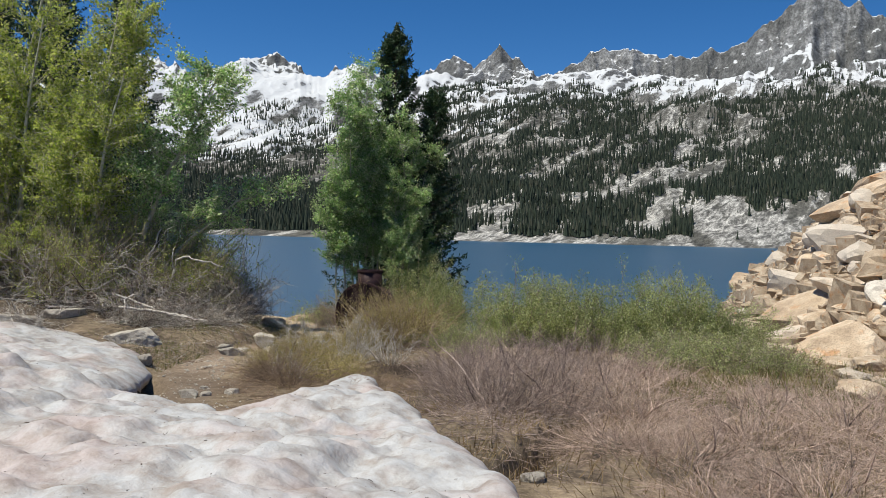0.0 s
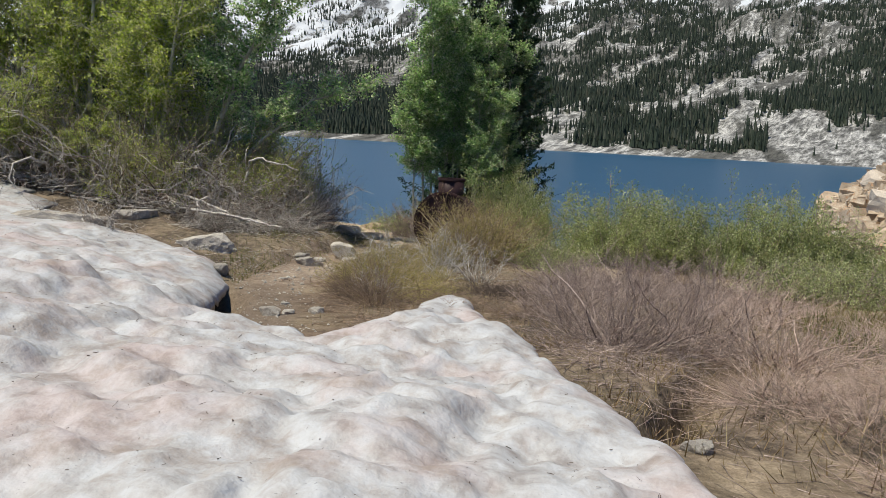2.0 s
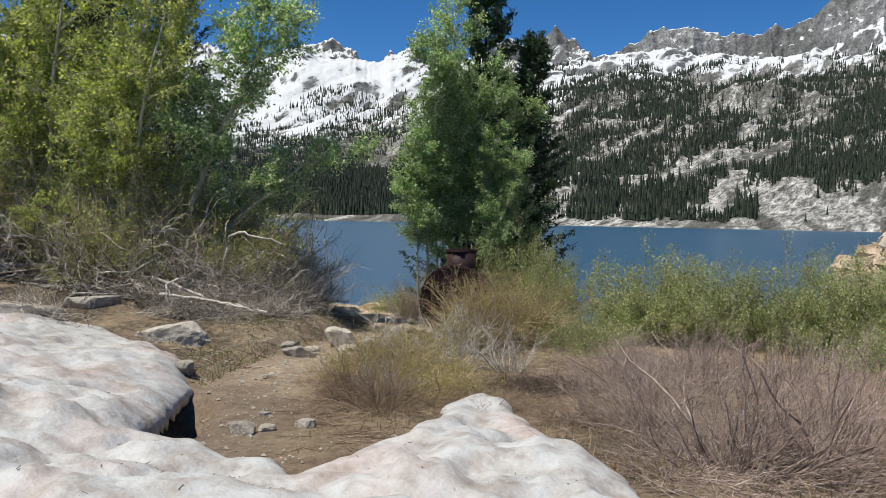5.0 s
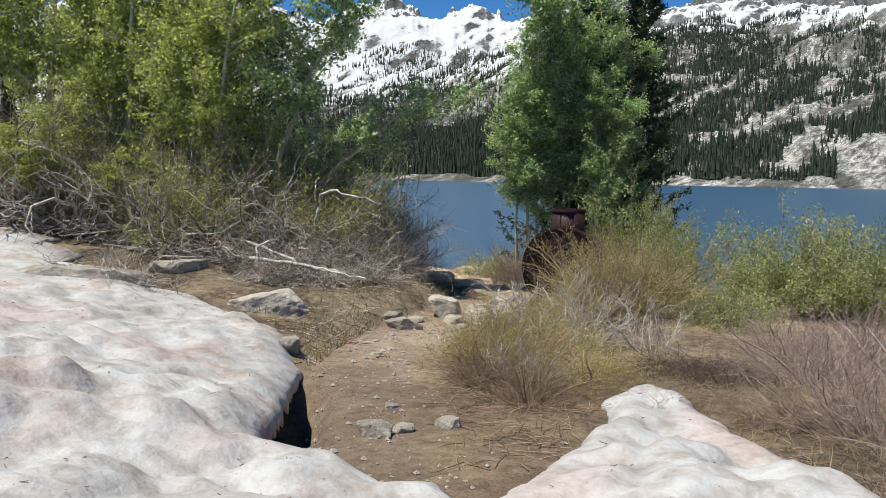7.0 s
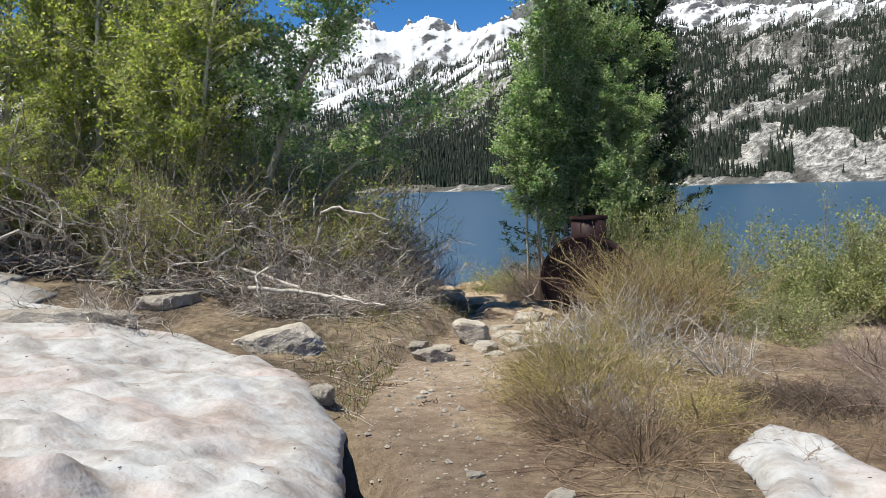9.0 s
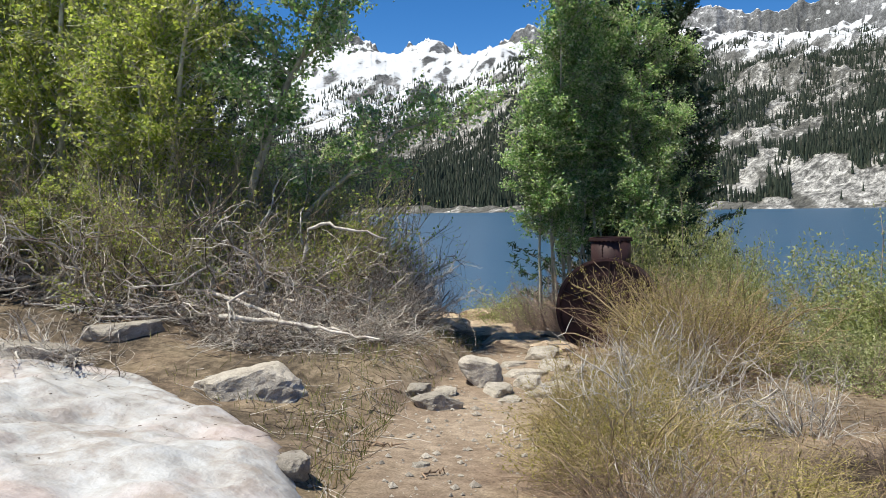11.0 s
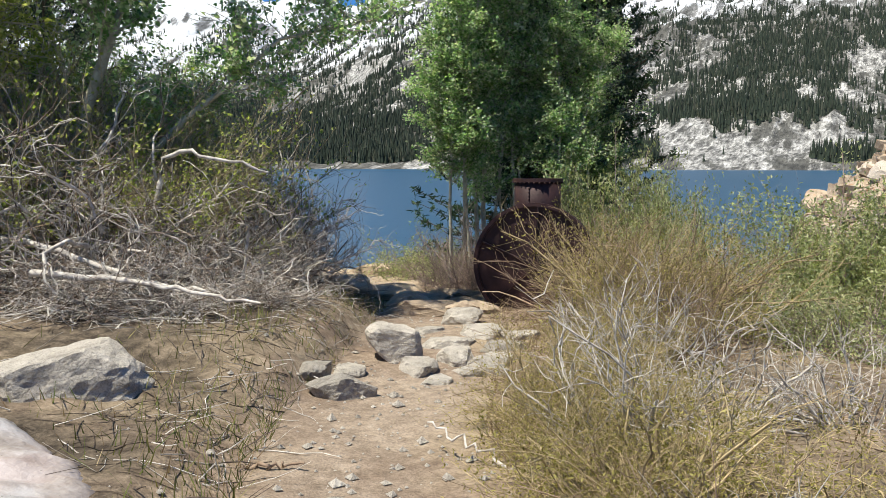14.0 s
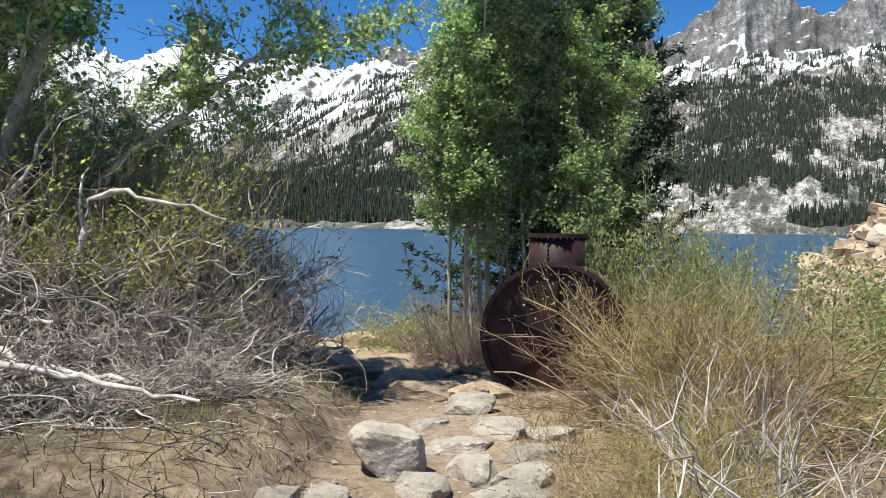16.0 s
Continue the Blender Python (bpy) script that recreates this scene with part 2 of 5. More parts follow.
def ground_material():
    m, nt, b = material("earth", 0.95)
    p = where(nt)
    n1, n2, n3 = grain(nt, p, 0.9, 6), grain(nt, p, 9.0, 8, 0.7), grain(nt, p, 60.0, 4)
    soil = ramp(nt, n2, [(0.3, (0.13, 0.09, 0.065)), (0.5, (0.24, 0.175, 0.125)), (0.7, (0.37, 0.285, 0.21))])
    litter = ramp(nt, n2, [(0.32, (0.19, 0.14, 0.09)), (0.5, (0.32, 0.25, 0.165)), (0.72, (0.45, 0.36, 0.26))])
    col = mixed(nt, ramp(nt, n1, [(0.42, 0.0), (0.58, 1.0)]), soil, litter)
    path = ramp(nt, n2, [(0.3, (0.185, 0.143, 0.108)), (0.52, (0.305, 0.245, 0.19)), (0.75, (0.43, 0.36, 0.29))])
    at = nt.nodes.new("ShaderNodeAttribute")
    at.attribute_name = "trail"
    path = mixed(nt, 1.0, path, ramp(nt, n1, [(0.38, (0.72, 0.66, 0.62)), (0.6, (1.05, 1.03, 1.0))]), "MULTIPLY")
    col = mixed(nt, at.outputs["Fac"], col, path)
    wet = nt.nodes.new("ShaderNodeAttribute")
    wet.attribute_name = "damp"
    col = mixed(nt, wet.outputs["Fac"], col, mixed(nt, 1.0, col, (0.48, 0.46, 0.44), "MULTIPLY"))
    bank = nt.nodes.new("ShaderNodeAttribute")
    bank.attribute_name = "rocky"
    stone = ramp(nt, n2, [(0.3, (0.25, 0.18, 0.12)), (0.5, (0.42, 0.33, 0.24)), (0.72, (0.58, 0.48, 0.37))])
    col = mixed(nt, bank.outputs["Fac"], col, stone)
    hum_shade = nt.nodes.new("ShaderNodeAttribute")
    hum_shade.attribute_name = "humus_shade"
    col = mixed(nt, hum_shade.outputs["Fac"], col, ramp(nt, n2, [(0.36, (0.028, 0.02, 0.014)), (0.53, (0.10, 0.078, 0.055)), (0.72, (0.22, 0.17, 0.122))]))
    speck = ramp(nt, n3, [(0.35, 0.7), (0.6, 1.1)])
    nt.links.new(mixed(nt, 1.0, col, speck, "MULTIPLY"), b.inputs["Base Color"])
    relief(nt, b, mixed(nt, 0.4, n2, n3), 0.7, 0.05)
    return m


def snow_material():
    m, nt, b = material("old_snow", 0.6)
    p = where(nt)
    n1, n2 = grain(nt, p, 0.8, 6), grain(nt, p, 4.5, 8, 0.65)
    col = ramp(nt, n2, [(0.33, (0.27, 0.25, 0.24)), (0.45, (0.37, 0.36, 0.355)), (0.58, (0.44, 0.445, 0.455))])
    pink = ramp(nt, n1, [(0.48, 0.0), (0.62, 0.8)])
    col = mixed(nt, pink, col, mixed(nt, 1.0, col, (1.0, 0.84, 0.80), "MULTIPLY"))
    dirt = ramp(nt, grain(nt, p, 2.1, 9, 0.72), [(0.51, 0.0), (0.67, 0.75)])
    col = mixed(nt, dirt, col, (0.26, 0.21, 0.175))
    speck = ramp(nt, grain(nt, p, 55.0, 2), [(0.24, 0.35), (0.30, 1.0)])
    nt.links.new(mixed(nt, 1.0, col, speck, "MULTIPLY"), b.inputs["Base Color"])
    b.inputs["Subsurface Weight"].default_value = 0.0
    relief(nt, b, mixed(nt, 0.2, grain(nt, p, 6.0, 3, 0.5), grain(nt, p, 30.0, 3)), 0.55, 0.06)
    return m


def water_material():
    m, nt, b = material("lake_water", 0.3)
    b.inputs["Base Color"].default_value = (0.016, 0.066, 0.125, 1)
    b.inputs["Specular IOR Level"].default_value = 0.5
    mp = nt.nodes.new("ShaderNodeMapping")
    mp.inputs["Scale"].default_value = (0.35, 1.0, 1.0)
    nt.links.new(where(nt), mp.inputs[0])
    w = mixed(nt, 0.5, grain(nt, mp.outputs[0], 0.7, 4), grain(nt, mp.outputs[0], 3.0, 3))
    relief(nt, b, w, 0.11, 0.3)
    return m


def mountain_material():
    m, nt, b = material("granite_mountain", 0.9)
    shear = nt.nodes.new("ShaderNodeVectorMath")
    shear.operation = "DOT_PRODUCT"
    nt.links.new(where(nt), shear.inputs[0])
    shear.inputs[1].default_value = (1.0, -0.33, 0.0)
    cut = nt.nodes.new("ShaderNodeSeparateXYZ")
    nt.links.new(where(nt), cut.inputs[0])
    fold = nt.nodes.new("ShaderNodeCombineXYZ")
    nt.links.new(shear.outputs["Value"], fold.inputs[0])
    nt.links.new(maths(nt, "MULTIPLY", cut.outputs[1], 0.2), fold.inputs[1])
    nt.links.new(maths(nt, "MULTIPLY", cut.outputs[2], 0.7), fold.inputs[2])
    p = fold.outputs[0]
    geo = nt.nodes.new("ShaderNodeNewGeometry")
    sep = nt.nodes.new("ShaderNodeSeparateXYZ")
    nt.links.new(geo.outputs["Position"], sep.inputs[0])
    nor = nt.nodes.new("ShaderNodeSeparateXYZ")
    nt.links.new(geo.outputs["Normal"], nor.inputs[0])
    n1, n2, n3 = grain(nt, p, 0.006, 8, 0.65), grain(nt, p, 0.04, 8, 0.72), grain(nt, p, 0.14, 6, 0.7)
    rock = ramp(nt, n2, [(0.34, (0.10, 0.097, 0.092)), (0.48, (0.20, 0.195, 0.185)), (0.62, (0.42, 0.405, 0.38))])
    brush = ramp(nt, n1, [(0.44, 0.0), (0.54, 0.6)])
    outcrop = ramp(nt, grain(nt, p, 0.045, 7, 0.7), [(0.50, 0.0), (0.56, 1.0)])
    low = ramp(nt, maths(nt, "DIVIDE", sep.outputs[2], 420.0), [(0.72, 1.0), (0.95, 0.0)])
    pale = ramp(nt, grain(nt, p, 0.2, 6, 0.75), [(0.40, (0.09, 0.088, 0.083)), (0.50, (0.30, 0.295, 0.28)), (0.60, (0.52, 0.51, 0.485))])
    shrubs = mixed(nt, n3, (0.045, 0.047, 0.042), (0.15, 0.145, 0.13))
    rock = mixed(nt, brush, rock, shrubs)
    rock = mixed(nt, low, rock, mixed(nt, outcrop, shrubs, pale))
    open_rock = nt.nodes.new("ShaderNodeAttribute")
    open_rock.attribute_name = "bare"
    rock = mixed(nt, open_rock.outputs["Fac"], rock, pale)
    rock = mixed(nt, 1.0, rock, ramp(nt, n3, [(0.35, 0.5), (0.6, 1.15)]), "MULTIPLY")
    rock = mixed(nt, 1.0, rock, ramp(nt, grain(nt, p, 0.5, 5, 0.75), [(0.36, 0.45), (0.56, 1.15)]), "MULTIPLY")
    alt = maths(nt, "ADD", maths(nt, "DIVIDE", sep.outputs[2], 420.0), maths(nt, "MULTIPLY", maths(nt, "SUBTRACT", n1, 0.5), 1.1))
    alt = maths(nt, "ADD", alt, maths(nt, "MULTIPLY", maths(nt, "SUBTRACT", n2, 0.5), 1.3))
    alt = maths(nt, "ADD", alt, maths(nt, "MULTIPLY", maths(nt, "ADD", sep.outputs[0], 150.0), -0.00035))
    flat = maths(nt, "ADD", nor.outputs[2], maths(nt, "MULTIPLY", maths(nt, "SUBTRACT", n2, 0.5), 0.5))
    west = maths(nt, "MAXIMUM", maths(nt, "MULTIPLY", maths(nt, "ADD", sep.outputs[0], 300.0), -0.0003), 0.0)
    flat = maths(nt, "ADD", flat, maths(nt, "MINIMUM", west, 0.11))
    snow = maths(nt, "MULTIPLY", ramp(nt, alt, [(0.66, 0.0), (0.72, 1.0)]), ramp(nt, flat, [(0.79, 0.0), (0.85, 1.0)]))
    # high rock is darker; the blue tint puts distance haze into its colour
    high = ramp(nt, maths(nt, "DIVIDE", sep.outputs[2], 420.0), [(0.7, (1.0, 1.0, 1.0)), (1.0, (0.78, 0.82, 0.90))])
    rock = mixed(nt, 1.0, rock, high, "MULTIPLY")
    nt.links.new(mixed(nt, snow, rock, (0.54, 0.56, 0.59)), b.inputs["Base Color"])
    relief(nt, b, n3, 0.8, 4.0)
    return m


M_GROUND, M_SNOW, M_WATER, M_MOUNT = ground_material(), snow_material(), water_material(), mountain_material()
M_FARTREE, ntf, bf = material("far_conifer", 0.9)
ntf.links.new(ramp(ntf, island(ntf), [(0.0, (0.016, 0.026, 0.017)), (0.7, (0.038, 0.052, 0.034)), (1.0, (0.075, 0.078, 0.055))]), bf.inputs["Base Color"])

# ---- ground ----
LAKE = -3.4
TRAIL_Y = np.array([4.0, 7.5, 9.8, 12.0, 14.0, 17.0, 19.0, 22.0])
TRAIL_X = np.array([-1.9, -2.9, -3.9, -4.4, -4.55, -4.9, -5.2, -5.6])


def trail_x(y):
    return np.interp(y, TRAIL_Y, TRAIL_X)


def ground_z(x, y, fine=True, pit=True):
    x, y = np.asarray(x, float), np.asarray(y, float)
    z = 0.1 - 0.055 * np.clip(y, -30, 19.5)
    z = z - 0.48 * np.clip(y - 20.0, 0, 14)
    left = trail_x(y) - 0.55 - x
    z = z + (0.14 * step(left, 0, 0.5) + 0.16 * step(left, 0.0, 0.2) * step(y, 11.6, 12.6) * step(16.6 - y, 0, 1) + 0.09 * np.clip(left - 0.4, 0, 9) + 0.16 * np.clip(left - 9, 0, 60)) * (1 - step(y, 19, 27))
    toe = 2.3 + 0.162 * (np.clip(y, 10, 80) + 1) + 1.6 * (1 - step(y, 30, 44))
    hill = -1.3 + np.where(x > toe, 0.85, 1.6) * (x - toe)
    hill = np.minimum(hill, 9) - 0.7 * np.clip(y - 58, 0, 60) - 0.8 * np.clip(20 - y, 0, 30)
    z = np.maximum(z, hill)
    z = z + 3.0 * step(-y, 4, 40) + 10 * step(-y, 30, 300)
    z = np.maximum(z, LAKE - 4.0)
    far = np.hypot(x, y)
    z = z + step(far, 300, 1500) * np.where(y < 100, 60.0, 0.0) * step(100 - y, 0, 400)
    # the ditch by the grey shrub, and the melt hollow under the snow
    z = z + 0.11 * np.exp(-(((x + 0.05) / 0.35) ** 2) - ((y - 8.4) / 0.4) ** 2)
    z = z + 0.12 * np.exp(-(((x - 0.85) / 0.45) ** 2) - ((y - 7.1) / 0.7) ** 2)
    z = z - 0.65 * np.exp(-(((x - 1.7 - 0.25 * (y - 6.3)) / 0.22) ** 4) - ((y - 6.6) / 0.8) ** 2)
    z = z - 0.6 * pit * np.exp(-(((x + 3.98 + 0.45 * (y - 8.2)) / 0.42) ** 4) - ((y - 8.15) / 0.8) ** 4)
    if fine:
        on = np.exp(-((x - trail_x(y)) / 0.7) ** 2)
        z = z - 0.06 * on
        z = z + (0.07 * fbm(x * 0.7, y * 0.7, 4) + 0.025 * fbm(x * 4, y * 4, 3)) * (1 - 0.6 * on) * step(30 - far, -20, 0)
        z = z + 0.07 * (ridged(x * 1.6, y * 1.6 + 7, 3) - 0.5) * step(trail_x(y) - 0.55 - x, 0, 0.4) * step(y, 8.5, 10) * step(19 - y, 0, 2)
    return z


def spread(lo, hi, s, reach):
    """Coordinates with an even step from lo to hi that grow outwards to reach."""
    mid = list(np.arange(lo, hi, s))
    out, d = [], s
    v = hi
    while v < reach:
        out.append(v)
        d *= 1.1
        v += d
    out.append(reach)
    neg, d, v = [], s, lo
    while v > -reach:
        d *= 1.09
        v -= d
        neg.append(v)
    return np.array(neg[::-1] + mid + out)


gx, gy = spread(-11, 7, 0.09, 4500), spread(-2, 21, 0.09, 4500)
X, Y = np.meshgrid(gx, gy)
Z = ground_z(X, Y)
idx = np.arange(X.size).reshape(X.shape)
quads = np.stack([idx[:-1, :-1], idx[:-1, 1:], idx[1:, 1:], idx[1:, :-1]], -1).reshape(-1, 4)
me = mesh_from("ground", np.stack([X, Y, Z], -1).reshape(-1, 3), [quads], M_GROUND)
wide = 0.62 + 0.25 * fbm(X * 0.8, Y * 0.8, 3)
mask = step(wide - np.abs(X - trail_x(Y)), -0.15, 0.35) * step(Y, 6, 7) * step(22 - Y, 0, 2)
damp = np.clip(step(9.6 - Y, -1.2, 0.8) * step(3.5 - np.abs(X + 2.5), 0, 1), 0, 1) * 0.8
rocky = np.clip(step(X - 5.5 - 0.0 * Y, 0, 3) * step(Y, 13, 20) + step(Y, 16.8, 18.5) * step(60 - Y, 0, 5), 0, 1)
left = trail_x(Y) - 0.75 - X
# dark bank soil, which also carries painted shade below the dead thickets
humus_shade = step(left, -0.1, 0.5) * step(Y, 8.6, 10.0) * step(19.5 - Y, 0, 1.5) * np.clip(0.85 + 0.8 * fbm(X * 1.7, Y * 1.7, 4), 0, 1)
humus_shade = np.maximum(humus_shade, step(X - trail_x(Y) - 1.1, 0, 0.8) * step(16 - Y, 0, 3) * step(14 - np.abs(X), 0, 4) * np.clip(0.5 + 0.9 * fbm(X * 0.9 + 4, Y * 0.9, 4), 0, 0.85))
humus_shade = np.maximum(humus_shade, 0.8 * step(2.9 - X, 0, 0.6) * step(X, 0.2, 0.8) * step(Y, 3.5, 4.5) * step(7.6 - Y, 0, 0.8) * np.clip(0.7 + fbm(X * 2, Y * 2, 3), 0, 1))
for key, values in (("trail", mask), ("damp", damp), ("rocky", rocky), ("humus_shade", humus_shade)):
    me.attributes.new(key, "FLOAT", "POINT").data.foreach_set("value", values.ravel().astype(np.float32))
tagged(new("ground", me), "brown earth with a worn dirt trail going down to the lake", "ground", kind="structure")

bm = bmesh.new()
for c in ((-4400, 18), (4400, 18), (4400, 900), (-4400, 900)):
    bm.verts.new((*c, LAKE))
bm.faces.new(bm.verts)
tagged(new("water", from_bm("water", bm, M_WATER)), "deep blue mountain lake with small ripples", "lake", kind="structure")

# ---- old snow ----
SNOW = [(1.95, 4.1), (1.6, 4.8), (1.05, 5.75), (0.15, 7.5), (-0.5, 8.6), (-0.95, 9.6), (-1.3, 9.95), (-1.55, 9.3), (-1.45, 8.8), (-1.5, 8.0), (-1.65, 7.0),
        (-1.8, 6.6), (-2.05, 6.85), (-2.3, 6.75), (-2.75, 7.0), (-3.3, 7.15), (-3.65, 7.7), (-3.95, 8.5), (-4.3, 9.2), (-5.0, 10.1), (-5.7, 10.7), (-7.4, 11.45),
        (-9, 12.1), (-11, 12.9), (-16, 14), (-24, 8), (-24, -16), (7, -16), (5, -4), (3.5, 1), (2.8, 3), (2.85, 3.8), (2.5, 4.1), (2.2, 3.8)]


def inside_by(x, y, poly):
    """Distance to the outline, positive inside."""
    best, odd = np.full(x.shape, 1e9), np.zeros(x.shape, bool)
    for (ax, ay), (bx, by) in zip(poly, poly[1:] + poly[:1]):
        dx, dy = bx - ax, by - ay
        u = np.clip(((x - ax) * dx + (y - ay) * dy) / (dx * dx + dy * dy), 0, 1)
        best = np.minimum(best, np.hypot(x - ax - u * dx, y - ay - u * dy))
        cross = ((ay > y) != (by > y)) & (x < dx * (y - ay) / (dy if dy else 1e-9) + ax)
        odd ^= cross
    return np.where(odd, best, -best)


def snow_thick(x, y, d):
    top = 0.14 * np.sqrt(np.clip(1 - (1 - np.clip(d / 0.22, 0, 1)) ** 2, 0, 1)) + 0.10 * step(d, 0.2, 2.2)
    top = top * (1 - 0.38 * step(y, 6.5, 9) * step(-x, 3.3, 4.3))
    bumps = 0.09 * fbm(x * 1.1 + 5, y * 1.1, 3) - 0.19 * (ridged(x * 1.05, y * 1.05 + 3, 3) - 0.5) + 0.075 * fbm(x * 2.4, y * 2.4 + 9, 3) - 0.10 * (ridged(x * 2.4 + 4, y * 2.4, 2) - 0.5) + 0.03 * fbm(x * 6, y * 6, 2)
    return top + bumps * step(d, 0.0, 0.45) * (1 - 0.45 * step(y, 6.5, 8.5) * step(-x, 3.3, 4.3))


def snow_spread(lo, hi, s, a, b):
    return np.concatenate([np.arange(a, lo, 0.5), np.arange(lo, hi, s), np.arange(hi, b, 0.5)])


sx, sy = snow_spread(-7.5, 5.2, 0.055, -24.5, 7.5), snow_spread(-3.5, 11.8, 0.055, -16.5, 14.5)
X, Y = np.meshgrid(sx, sy)
D = inside_by(X, Y, SNOW) + 0.10 * fbm(X * 2.2, Y * 2.2, 3)
gyy, gxx = np.gradient(D, sy, sx)
gl = np.hypot(gxx, gyy) + 1e-6
pull = np.where((D < 0) & (D > -0.12), -D / gl, 0)
X2, Y2 = X + gxx / gl * pull, Y + gyy / gl * pull
base = ground_z(X2, Y2, True, False)
smooth_base = 0.1 - 0.055 * np.clip(Y2, -30, 19.5) + 0.09 * np.clip(trail_x(Y2) - 0.95 - X2, 0, 9) + 0.16 * np.clip(trail_x(Y2) - 9.55 - X2, 0, 60) + 3.0 * step(-Y2, 4, 40)
smooth_base = np.maximum(smooth_base, base - 0.02)
top = smooth_base + snow_thick(X2, Y2, np.maximum(D, 0)) - 0.02
keep = (D > -0.05)
face_ok = keep[:-1, :-1] & keep[:-1, 1:] & keep[1:, 1:] & keep[1:, :-1]
idx = np.arange(X.size).reshape(X.shape)
q = np.stack([idx[:-1, :-1], idx[:-1, 1:], idx[1:, 1:], idx[1:, :-1]], -1)[face_ok]
under = np.minimum(top - 0.03, smooth_base - 0.06 + 0.02)
pit = np.exp(-(((X2 + 3.85 + 0.45 * (Y2 - 8.2)) / 0.5) ** 4) - ((Y2 - 8.15) / 0.95) ** 4)
under = np.where(pit > 0.05, top - 0.09, under)
n0 = X.size
allv = np.concatenate([np.stack([X2, Y2, top], -1).reshape(-1, 3), np.stack([X2, Y2, under], -1).reshape(-1, 3)])
edges = {}
for a, b, c, d in q:
    for e in ((a, b), (b, c), (c, d), (d, a)):
        if (e[1], e[0]) in edges:
            del edges[(e[1], e[0])]
        else:
            edges[e] = True
rim = np.array([(b, a, a + n0, b + n0) for a, b in edges])
used = np.unique(np.concatenate([q.ravel(), q.ravel() + n0]))
remap = np.zeros(len(allv), int)
remap[used] = np.arange(len(used))
me = mesh_from("snow_patch", allv[used], [remap[np.concatenate([q, q[:, ::-1] + n0, rim])]], M_SNOW)
tagged(new("snow_patch", me), "old melting snow patch with pink and brown dirty hollows", "snow", kind="structure")

# ---- far mountains and forest ----
PEAKS = [(-43, 12.0, 0.35), (-34, 11.6, 0.3), (-24.8, 12.4, 0.42), (-19.3, 11.7, 0.2), (-11.5, 12.9, 0.5), (-8.2, 13.8, 0.85), (-1.6, 13.3, 0.6), (1.0, 13.1, 0.25),
         (6.6, 13.1, 0.2), (12.9, 16.9, 1.0), (10.6, 14.6, 0.5), (15.6, 15.2, 0.7), (20.5, 14.9, 0.45), (29, 14.4, 0.3), (38, 13, 0.3)]


def crest(a):
    e = np.full(a.shape, 10.5)
    for az, el, slope in PEAKS:
        e = np.maximum(e, el - slope * np.abs(a - az))
    return e + 0.55 * (ridged(a * 0.8, a * 0 + 3.3, 5) - 0.55) + 0.25 * fbm(a * 0.4, a * 0 + 1.7, 2)


def shore(a):
    return 570.0 / np.cos(np.radians(np.clip(a, -50, 50)))


def range_angle(s, a):
    right = np.interp(s, [0, 40, 250, 600, 1000, 1500, 2250], [-0.4, 0.25, 3.0, 6.0, 8.7, 10.3, 11.0])
    left = np.interp(s, [0, 40, 300, 800, 1400, 1900, 2250], [-0.4, 0.2, 1.6, 3.6, 6.4, 8.6, 10.0])
    k = step(a, -21, -9)
    return left * (1 - k) + right * k


def range_z(s, a):
    r = shore(a) + s
    x, y = r * np.sin(np.radians(a)), r * np.cos(np.radians(a))
    e = range_angle(s, a) + 0.9 * step(a, 8, 20) * step(s, 700, 1800)
    top = crest(a)
    wall = np.clip(1.35 * (top - 11.6), 0.12, 3.4)
    foot = 2425 - 55 * wall - 20 + 30 * fbm(a * 0.8, a * 0 + 8.8, 3)
    e = e + (top - wall - e) * step(s, 1300, foot)
    e = e + (top - e) * np.clip((s - foot) / (2425 - foot), 0, 1)
    e = e - 6.0 * step(s, 2430, 2900)
    z = r * np.tan(np.radians(e))
    rough = step(s, 40, 260)
    z = z + rough * (26 * fbm(x / 160, y / 160, 4) + 22 * (ridged((x - 0.33 * y) / 120, y / 520, 4) - 0.5)) * (0.5 + step(s, 300, 1500) * 0.8)
    z = z + step(s, 1300, 2200) * (1 - step(s, 2380, 2430)) * 70 * (ridged((x - 0.2 * y) / 200, y / 700, 5) - 0.5)
    z = z + 60 * step(s, 2150, 2320) * (1 - 0.75 * step(s, 2390, 2425)) * (ridged(a * 0.9 + s / 500, s / 130, 5) - 0.5)
    z = z + rough * (1 - step(s, 1400, 2000)) * 15 * (ridged((x - 0.33 * y) / 48, y / 210, 4) - 0.5)
    z = z + 3.0 * step(s, 8, 30) * fbm(x / 18, y / 18, 3)
    return x, y, z


def bare_rock(x, y, s, a):
    """Where pale granite lies open, 0 to 1."""
    n = 0.75 * fbm((x - 0.2 * y) / 42 + 3, y / 150 + 8, 3) + 0.5 * fbm((x + 0.1 * y) / 16, y / 60, 3) + 0.22 * (1 - step(s, 100, 320)) * step(a, -15, -9)
    return step(n, 0.12, 0.3) * (1 - step(s, 1300, 1700)) * step(a, -24, -14)


av = np.concatenate([np.arange(-85, -44, 1.0), np.arange(-44, 34, 0.11), np.arange(34, 80, 1.0)])
sv = np.concatenate([np.linspace(-20, 40, 14), np.linspace(46, 1500, 150), np.linspace(1512, 2140, 45), np.linspace(2150, 2440, 50), [2480, 2600, 2900]])
A, S = np.meshgrid(av, sv)
X, Y, Z = range_z(S, A)
idx = np.arange(X.size).reshape(X.shape)
quads = np.stack([idx[:-1, :-1], idx[:-1, 1:], idx[1:, 1:], idx[1:, :-1]], -1).reshape(-1, 4)
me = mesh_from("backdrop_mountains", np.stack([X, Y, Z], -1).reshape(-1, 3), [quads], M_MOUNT)
